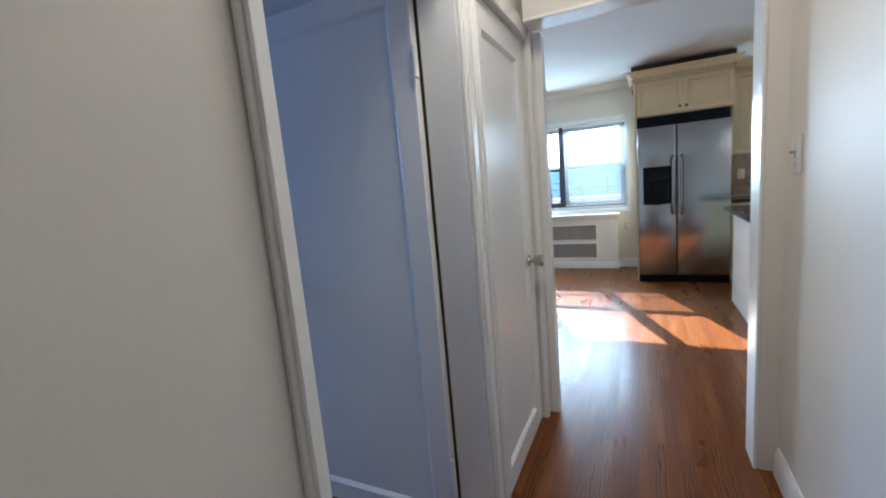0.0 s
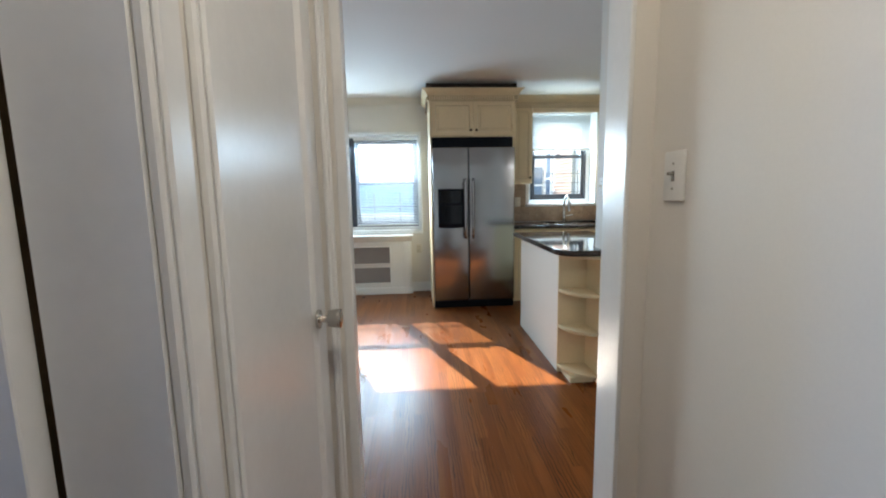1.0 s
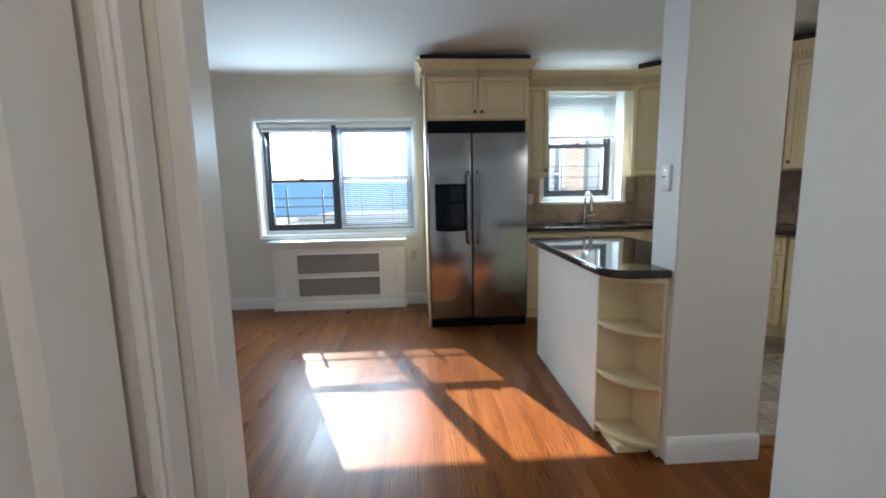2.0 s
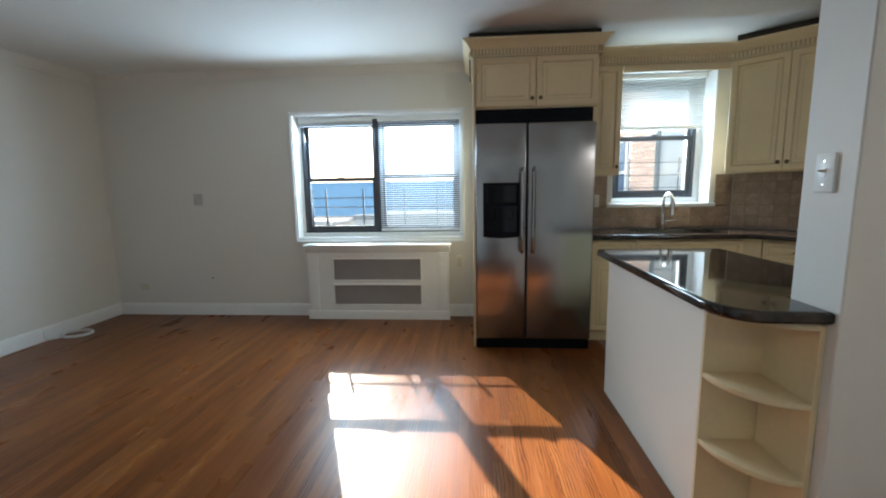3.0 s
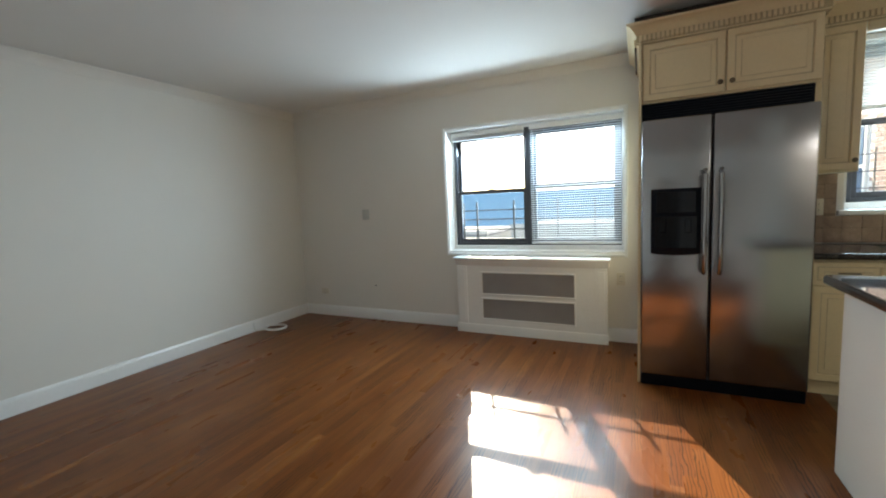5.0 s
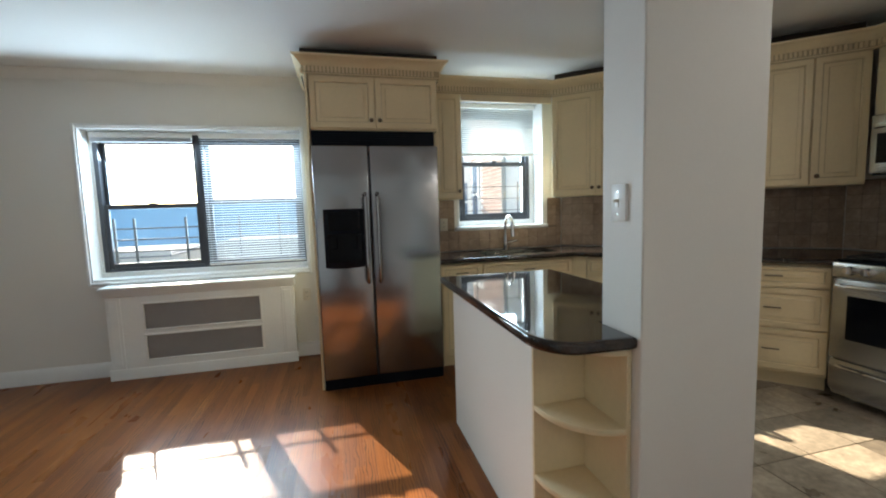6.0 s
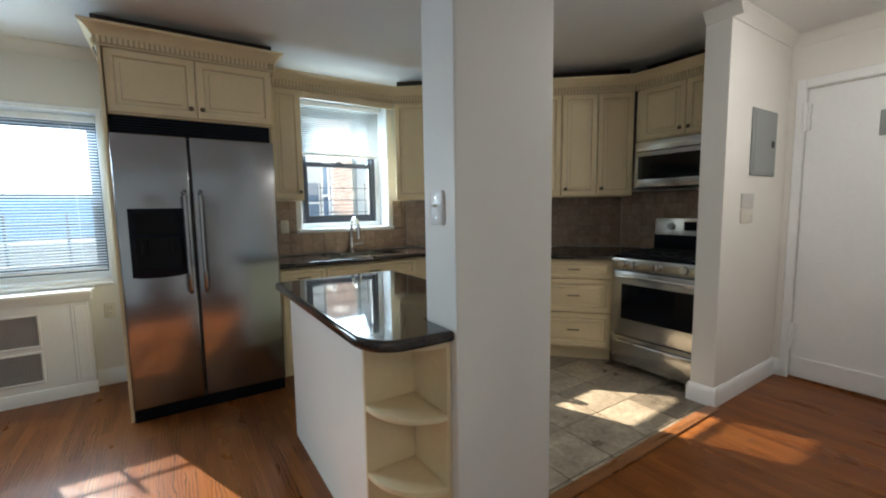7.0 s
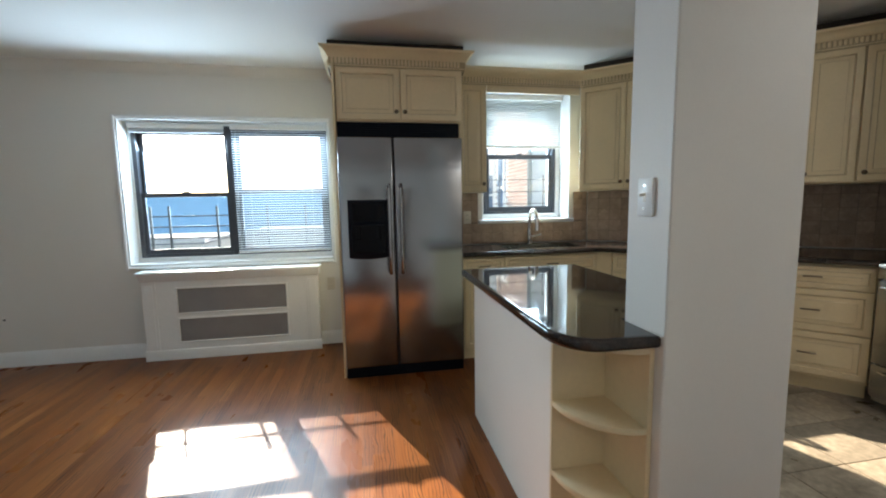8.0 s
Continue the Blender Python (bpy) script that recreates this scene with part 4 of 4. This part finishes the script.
casing("door_trim", -4.005, -3.295, 2.0, "white gloss painted casing of the closet door")
casing("door_trim", -4.95, -4.165, 2.03, "white gloss painted casing of the side room door")
w = B()
box(w, HX - 0.13, -4.95, 0, HX - 0.001, -4.938, 2.03)
box(w, HX - 0.13, -4.168, 0, HX - 0.001, -4.157, 2.03)
built("door_lining", w, WHITE, "white painted lining of the side room doorway", "trim")
w = B()
box(w, HX - 0.17, -4.152, 0, HX - 0.133, -4.132, 2.06)
built("door_lining", w, BARE_WOOD, "bare brown wood of the hinge side of a doorway", "trim")
# side room door, opened inwards about a right angle
SD = Matrix.Translation((HX - 0.146, -4.195, 0.01)) @ pose(0, 0, 0, 0, 0, 180)
side = built("door_2", leaf(0.785, 2.0, 0.036, y=-0.036, lock=0.06), WHITE, "white painted side room door standing open", "door", m=SD)
part("door_knob", door_knob(B(), 0.70, 0.94, 0.0, 1), BRASS, side, "old brass round door knob", m=SD)
for z in (0.27, 1.72):
    w = B()
    cyl(w, (-0.008, 0.004, z), 0.008, 0.1, "z", 10)
    for k in range(3):
        cyl(w, (-0.008, 0.004, z - 0.035 + 0.035 * k), 0.0095, 0.022, "z", 10)
    part("hinge", w, WHITE, side, "painted butt hinge", m=SD)
# entrance door
w = B()
box(w, EX - 0.018, -2.10, 0, EX, -2.045, 2.19, 0.005)
box(w, EX - 0.018, -3.08, 0, EX, -3.02, 2.19, 0.005)
box(w, EX - 0.018, -3.02, 2.125, EX, -2.10, 2.19, 0.005)
built("door_trim", w, WHITE, "white painted casing of the entrance door", "trim")
w = B()
box(w, EX + 0.006, -3.016, 0.02, EX + 0.05, -2.106, 2.116, 0.003)
ent = built("door_3", w, WHITE, "plain white painted steel entrance door, shut", "door")
w = B()
box(w, EX - 0.006, -3.0, 0.02, EX + 0.006, -2.12, 0.17, 0.003)
part("kick_plate", w, WHITE, ent)
for z in (0.33, 1.92):
    w = B()
    cyl(w, (EX - 0.026, -2.103, z), 0.014, 0.20, "z", 14)
    box(w, EX - 0.02, -2.135, z - 0.09, EX + 0.006, -2.08, z + 0.09, 0.003)
    part("hinge", w, WHITE, ent, "white painted hinge")
w = B()
box(w, EX - 0.008, -2.62, 1.74, EX + 0.008, -2.48, 1.90, 0.004)
part("door_viewer", w, PANEL_GREY, ent, "grey metal door viewer plate")
w = B()
box(w, EX - 0.001, -3.02, 0, EX + 0.15, -2.10, 0.018, 0.003)
part("threshold", w, OAK_TRIM, ent)


# ---- plates, panel and cable ----
def plate(at, normal, label, w_=0.07, h_=0.115, kind_="switch", finish=None, lever=None):
    """A wall plate; local -y is the way out."""
    ang = {(0, -1): 0, (-1, 0): -90, (1, 0): 90}[normal]
    m = Matrix.Translation(at) @ pose(0, 0, 0, 0, 0, ang)
    p = thing("light_switch" if kind_ != "outlet" else "wall_outlet", at, label, kind_)
    w = B()
    box(w, -w_ / 2, -0.010, -h_ / 2, w_ / 2, 0, h_ / 2, 0.004, 2)
    part("cover_plate", w, finish or PLATE, p, m=m)
    if kind_ == "outlet":
        for z in (-0.021, 0.021):
            w = B()
            box(w, -0.016, -0.0122, z - 0.014, 0.016, -0.005, z + 0.014, 0.002)
            o = part("socket", w, PLATE, p, m=m)
            w = B()
            for x in (-0.007, 0.007):
                box(w, x - 0.0012, -0.0129, z - 0.004, x + 0.0012, -0.0115, z + 0.006)
            part("slot", w, BLACK, o, m=m)
    else:
        w = B()
        box(w, -0.006, -0.0115, -0.014, 0.006, -0.007, 0.014, 0.001)
        box(w, -0.004, -0.027, 0.002, 0.004, -0.007, 0.011, 0.002)
        part("toggle", w, lever or PLATE, p, "metal toggle lever" if lever else "", m=m)
        for z in (-0.034, 0.034):
            part("screw", cyl(B(), (0, -0.0105, z), 0.003, 0.002, "y", 8), NICKEL, p, m=m)
    return p


plate((0.54, -3.54, 1.332), (-1, 0), "ivory toggle light switch on the hallway wall", 0.088, 0.135, finish=WHITE_PLASTIC, lever=NICKEL)
plate((1.03, -2.012, 1.322), (-1, 0), "white toggle switch on the white pier", finish=WHITE_PLASTIC)
blank = thing("blank_plate", (-2.89, NY, 1.24), "painted-over blank plate on the plain wall", "wall plate")
part("cover_plate", box(B(), -2.935, NY - 0.010, 1.182, -2.845, NY, 1.298, 0.004, 2), PANEL_PALE, blank)
for z in (1.205, 1.275):
    part("screw", cyl(B(), (-2.89, NY - 0.0105, z), 0.003, 0.002, "y", 8), PANEL_PALE, blank)
plate((-3.58, NY, 0.306), (0, -1), "ivory wall outlet low on the plain wall", 0.115, 0.07, "outlet")
plate((-0.16, NY, 0.578), (0, -1), "ivory wall outlet beside the radiator cover", 0.07, 0.115, "outlet")
plate((1.11, KY - 0.012, 1.175), (0, -1), "ivory wall outlet on the kitchen backsplash", 0.07, 0.115, "outlet")
for z, fin, lab in ((1.336, PANEL_PALE, "pale grey blank wall plate below the electrical panel"), (1.236, PLATE, "ivory blank wall plate under a grey one")):
    bp = thing("blank_plate", (3.48, -2.0, z), lab, "wall plate")
    part("cover_plate", box(B(), 3.39, -2.009, z - 0.048, 3.57, -2.0, z + 0.048, 0.004, 2), fin, bp)
    for x in (3.435, 3.525):
        part("screw", cyl(B(), (x, -2.0095, z), 0.004, 0.002, "y", 8), NICKEL, bp)
box_p = thing("electrical_panel", (3.69, -2.0, 1.5), "grey metal electrical panel set in the white wall", "electrical panel")
w = B()
box(w, 3.49, -2.012, 1.505, 3.885, -2.0, 1.945, 0.004)
part("frame", w, PANEL_GREY, box_p)
w = B()
box(w, 3.515, -2.017, 1.53, 3.86, -2.011, 1.92, 0.003)
dp = part("panel_door", w, PANEL_GREY, box_p)
w = B()
box(w, 3.79, -2.022, 1.70, 3.83, -2.016, 1.745, 0.003)
part("latch", w, BLACK, dp)
w = B()
ring = lambda r, x, y, z, a0, a1, n: [(x + r * math.cos(a0 + (a1 - a0) * i / n), y + 0.8 * r * math.sin(a0 + (a1 - a0) * i / n), z + 0.004 * math.sin(i)) for i in range(n + 1)]
tube(w, [(-3.885, -0.02, 0.10), (-3.88, -0.02, 0.03), (-3.86, 0.0, 0.012), (-3.82, 0.06, 0.012)] + ring(0.125, -3.74, 0.15, 0.016, 3.4, 3.4 + 2.6 * math.tau, 60), 0.010, 8)
tagged(link("cable", w, WHITE_PLASTIC), "coiled white cable lying on the floor by the wall", "cable")
w = B()
cyl(w, (-2.81, NY - 0.003, 0.405), 0.008, 0.008, "y", 10)
tagged(link("nail", w, IRON), "small dark nail in the wall", "nail")

# unseen ceiling lamps added as fill light in the hallway and by the entrance
def fill_light(x, y, strength, colour, label):
    lamp = thing("ceiling_fill_lamp", (x, y, CEIL), label, "lamp", "flush ceiling lights")
    part("base", cyl(B(), (x, y, CEIL - 0.015), 0.2, 0.03, seg=32), WHITE_PLASTIC, lamp)
    glow = bpy.data.materials.new("fill_diffuser")
    glow.use_nodes = True
    shader = glow.node_tree.nodes["Principled BSDF"]
    shader.inputs["Emission Color"].default_value = (*colour, 1)
    shader.inputs["Emission Strength"].default_value = strength
    part("diffuser", ball(B(), (x, y, CEIL - 0.03), 0.18, (1, 1, 0.4), 24), glow, lamp, "glowing white diffuser of an added fill lamp")


# added fill, out of view, that brightens the hallway walls
fill_light(-0.16, -4.4, 5.6, (1.0, 0.90, 0.76), "unseen round ceiling lamp added as fill light in the hallway")
# made-up lamp, out of view, to lift the pier, wall end and entrance floor
fill_light(2.95, -2.85, 8.5, (1.0, 0.98, 0.96), "unseen round ceiling lamp added as fill light by the entrance")

# ---- outdoors ----
GZ = -7.0
built("ground", box(B(), -400, 1.5, GZ - 1, 400, 800, GZ), TARMAC, "grey street level ground far below", "ground")


def guard(name, x0, x1, z0, top, y, posts, rails, label, thick=0.009):
    g = thing(name, ((x0 + x1) / 2, y, z0), label, "railing", "window guards")
    for x in posts:
        w = B()
        box(w, x - thick, y - thick, z0, x + thick, y + thick, top)
        part("post", w, IRON, g)
    for z in rails:
        w = B()
        box(w, x0, y - thick * 0.7, z - thick * 0.75, x1, y + thick * 0.7, z + thick * 0.75)
        part("rail", w, IRON, g)


guard("window_guard", -1.83, -0.10, 0.80, 1.325, 1.20, (-1.81, -1.65, -1.23, -0.77, -0.41, -0.12), (0.91, 1.02, 1.13, 1.23), "black iron guard outside the living room window")
guard("window_guard", 1.25, 2.15, 1.12, 1.60, 1.20, (1.27, 1.62, 2.12), (1.16, 1.29, 1.42, 1.55), "thin black iron guard outside the kitchen window", 0.0045)


def house(x0, y0, x1, y1, top, wall, label, windows=(), brick=False, roof=None, m=Matrix.Identity(4)):
    h = thing("house", m @ Vector(((x0 + x1) / 2, (y0 + y1) / 2, GZ)), label, "building", "neighbouring buildings")
    w = B()
    box(w, x0, y0, GZ, x1, y1, top)
    part("wall", w, wall, h, m=m)
    w = B()
    box(w, x0 - 0.15, y0 - 0.15, top, x1 + 0.15, y1 + 0.15, top + 0.12)
    box(w, x0 + 0.3, y0 + 0.3, top + 0.12, x1 - 0.3, y1 - 0.3, top + 0.2)
    part("roof", w, roof or ROOF_BLUE, h, m=m)
    w = B()
    box(w, x0 - 0.1, y0 - 0.1, top + 0.12, x1 + 0.1, y0 + 0.2, top + 0.5)
    part("parapet", w, roof or RENDER, h, m=m)
    for a, z, wd, ht in windows:
        w = B()
        box(w, a, y0 - 0.04, z, a + wd, y0 + 0.02, z + ht, 0.01)
        wi = part("window", w, RENDER, h, m=m)
        w = B()
        box(w, a + 0.08, y0 - 0.05, z + 0.08, a + wd - 0.08, y0 - 0.03, z + ht / 2 - 0.03)
        box(w, a + 0.08, y0 - 0.05, z + ht / 2 + 0.03, a + wd - 0.08, y0 - 0.03, z + ht - 0.08)
        part("pane", w, SKYGLASS, wi, m=m)
    if brick:
        w = B()
        zz = GZ + 4.0
        k = 0
        while zz < top - 0.08:
            x = x0 - 0.1 * (k % 2)
            while x < x1 - 0.05:
                a, b = max(x, x0), min(x + 0.2, x1)
                if b - a > 0.03 and not any(a < q[0] + q[2] and b > q[0] and zz < q[1] + q[3] and zz + 0.065 > q[1] for q in windows):
                    box(w, a, y0 - 0.012, zz, b, y0 + 0.01, zz + 0.065)
                x += 0.212
            zz += 0.077
            k += 1
        s = part("brickwork", w, BRICK, h, "weathered red-brown brick courses", m=m)
        tagged(s, kind="stuff")
    return h


# brick house with its sunny side towards the kitchen window: local x runs along -y
house(-6.9, 3.42, -4.9, 9.0, 4.6, RENDER, "red-brown brick apartment house with a sunlit side", [(-6.75, 0.9, 0.5, 1.5), (-6.75, -2.1, 0.5, 1.5)], True, m=pose(0, 0, 0, 0, 0, -90))
house(0.5, 11.0, 6.4, 18, 4.0, RENDER, "pale rendered house behind the brick one", [(3.7, 0.8, 0.95, 1.5), (1.5, 0.8, 0.95, 1.5)])
pipe = tube(B(), [(3.44, 4.84, GZ), (3.44, 4.84, 4.5)], 0.05, 10)
tagged(link("drainpipe", pipe, PANEL_GREY), "grey metal drainpipe at a brick house corner", "pipe")
house(-16, 18, -4, 30, -2.6, RENDER, "low white house with a pale flat roof", [(-14, -5, 1.2, 1.6), (-10, -5, 1.2, 1.6)], roof=RENDER)
house(-3.5, 15, 3, 27, -2.1, RENDER, "low white house with a pale flat roof", [(-2, -5, 1.2, 1.6), (0.5, -5, 1.2, 1.6)], roof=RENDER)
house(-34, 36, -14, 50, -1.9, RENDER, "long pale flat-roofed building", [(-30, -4, 2, 1.6), (-22, -4, 2, 1.6)])
house(-12, 38, 9, 52, -1.4, RENDER, "long pale flat-roofed building", [(-8, -4, 2, 1.6), (0, -4, 2, 1.6)])
house(-0.5, 55, 5.5, 62, 3.0, RENDER, "white block house among lower roofs", [(0.5, 0.5, 1.2, 1.4), (3, 0.5, 1.2, 1.4)])
house(-90, 75, 60, 90, 2.8, BLUE_METAL, "long blue metal-clad warehouse in the distance", roof=BLUE_METAL)

# ---- pieces: backsplash tiles ----
unit = B()
box(unit, -0.5, -0.5, -0.5, 0.5, 0.5, 0.5, 0.035)
unit_me = bpy.data.meshes.new("tile")
unit.to_mesh(unit_me)
unit.free()
unit_me.materials.append(STONE)
rng = random.Random(5)


def backsplash(name, m, length, z0, z1, skip=None):
    w = B()
    if skip:
        box(w, 0, -0.006, z0, length, -0.001, KZ0 - 0.025)
        box(w, 0, -0.006, KZ0 - 0.025, KX0 - 0.945 - 0.035, -0.001, z1)
        box(w, KX1 - 0.945 + 0.035, -0.006, KZ0 - 0.025, length, -0.001, z1)
    else:
        box(w, 0, -0.006, z0, length, -0.001, z1)
    bs = built(name, w, TILE_GROUT, "tumbled beige and brown stone tile backsplash", "backsplash", m=m)
    p, g = 0.102, 0.0035
    nz = int((z1 - z0) / p + 0.99)
    for j in range(nz):
        za, zb = z0 + j * p, min(z0 + (j + 1) * p - g, z1)
        x = 0.0
        while x < length - 0.02:
            xa, xb = x, min(x + p - g, length)
            x += p
            if skip and zb > KZ0 - 0.025 and xb > KX0 - 0.98 and xa < KX1 - 0.91:
                if za < KZ0 - 0.045:
                    zt = KZ0 - 0.025
                elif xa < KX0 - 1.0:
                    xb, zt = KX0 - 0.982, zb
                elif xb > KX1 - 0.89:
                    xa, zt = KX1 - 0.908, zb
                else:
                    continue
            else:
                zt = zb
            if zt - za < 0.015 or xb - xa < 0.012:
                continue
            t = new("tile", unit_me)
            t.parent = bs
            t.matrix_basis = m @ Matrix.Translation(((xa + xb) / 2, -0.007 - rng.random() * 0.0012, (za + zt) / 2)) @ Matrix.Diagonal((xb - xa, 0.009, zt - za, 1))
    x = 0.153
    while x < length - 0.1:
        zc = z0 + 0.255
        if not (skip and skip(x - 0.06, x + 0.06, zc - 0.06, zc + 0.06)):
            t = new("diamond_tile", unit_me)
            t.parent = bs
            t.matrix_basis = m @ Matrix.Translation((x, -0.0115, zc)) @ pose(0, 0, 0, 0, 45, 0) @ Matrix.Diagonal((0.075, 0.008, 0.075, 1))
        x += 0.204


backsplash("backsplash_1", Matrix.Translation((0.945, KY, 0)), 1.37, 0.925, 1.40, lambda a, b, c, d: b > KX0 - 0.945 - 0.03 and a < KX1 - 0.945 + 0.03 and d > KZ0 - 0.03)
backsplash("backsplash_2", DIAG @ Matrix.Translation((0.012, 0, 0)), 2.13, 0.925, 1.41)
backsplash("backsplash_3", Matrix.Translation((3.95, -0.79, 0)) @ pose(0, 0, 0, 0, 0, -90), 0.99, 0.925, 1.44)

# ---- pieces: slate floor tiles ----
slate = B()
box(slate, -0.5, -0.5, -0.5, 0.5, 0.5, 0.5, 0.014)
slate_me = bpy.data.meshes.new("floor_tile")
slate.to_mesh(slate_me)
slate.free()
slate_me.materials.append(SLATE)
TS = 0.333
for i in range(-6, 4):
    for j in range(-4, 6):
        x0, x1 = max(2.80 + i * TS, 1.033), min(2.80 + (i + 1) * TS, 3.94)
        y0, y1 = max(-1.285 + j * TS, -1.974), min(-1.285 + (j + 1) * TS, 0.19)
        if x1 - x0 < 0.02 or y1 - y0 < 0.02:
            continue
        t = new("floor_tile", slate_me)
        t.parent = tile_floor
        t.matrix_basis = Matrix.Translation(((x0 + x1) / 2, (y0 + y1) / 2, -0.006 + rng.random() * 0.001)) @ Matrix.Diagonal((x1 - x0 - 0.006, y1 - y0 - 0.006, 0.012, 1))
w = B()
prism(w, [(1.475, -2.045), (3.145, -2.045), (3.12, -1.975), (1.475, -1.975)], -0.012, 0.009, 0.006)
built("threshold", w, OAK_TRIM, "orange-brown oak threshold strip between tile and wood floor", "trim")

# ---- pieces: oak strips ----
plank = B()
box(plank, -0.5, -0.5, -0.5, 0.5, 0.5, 0.5)
plank_me = bpy.data.meshes.new("plank")
plank.to_mesh(plank_me)
plank.free()
plank_me.materials.append(OAK)
rest_v, rest_f = [], []
PW = 0.0572
count = 0
rng = random.Random(11)
for i in range(-69, 75):
    x = -0.02 + i * PW
    if x > EX:
        break
    y_end = NY if x < 1.02 else (-2.048 if x < 3.12 else -1.995)
    y_start = -3.42 if x > 0.53 else -7.1
    if x < -3.88:
        continue
    y = y_start - rng.random() * 1.2
    while y < y_end:
        ln = 0.5 + rng.random() * 1.3
        a, b = max(y, y_start), min(y + ln, y_end)
        y += ln
        if b - a < 0.02:
            continue
        near = -1.75 < x < 1.05 and -3.4 < (a + b) / 2 < 0.1
        if near and count < 300:
            p = new("plank", plank_me)
            p.parent = floor
            p.matrix_basis = Matrix.Translation((x, (a + b) / 2, -0.006)) @ Matrix.Diagonal((PW - 0.0001, b - a - 0.0001, 0.012, 1))
            count += 1
        else:
            k = len(rest_v)
            x0, x1, a, b = x - PW / 2 + 0.00005, x + PW / 2 - 0.00005, a + 0.00005, b - 0.00005
            rest_v += [(x0, a, -0.012), (x1, a, -0.012), (x1, b, -0.012), (x0, b, -0.012), (x0, a, 0.0), (x1, a, 0.0), (x1, b, 0.0), (x0, b, 0.0)]
            rest_f += [(k + 4, k + 5, k + 6, k + 7), (k, k + 1, k + 5, k + 4), (k + 1, k + 2, k + 6, k + 5), (k + 2, k + 3, k + 7, k + 6), (k + 3, k, k + 4, k + 7)]
me = bpy.data.meshes.new("planks")
me.from_pydata(rest_v, [], rest_f)
me.materials.append(OAK_FAR)
rest = new("planks", me)
rest.parent = floor
tagged(rest, kind="stuff")
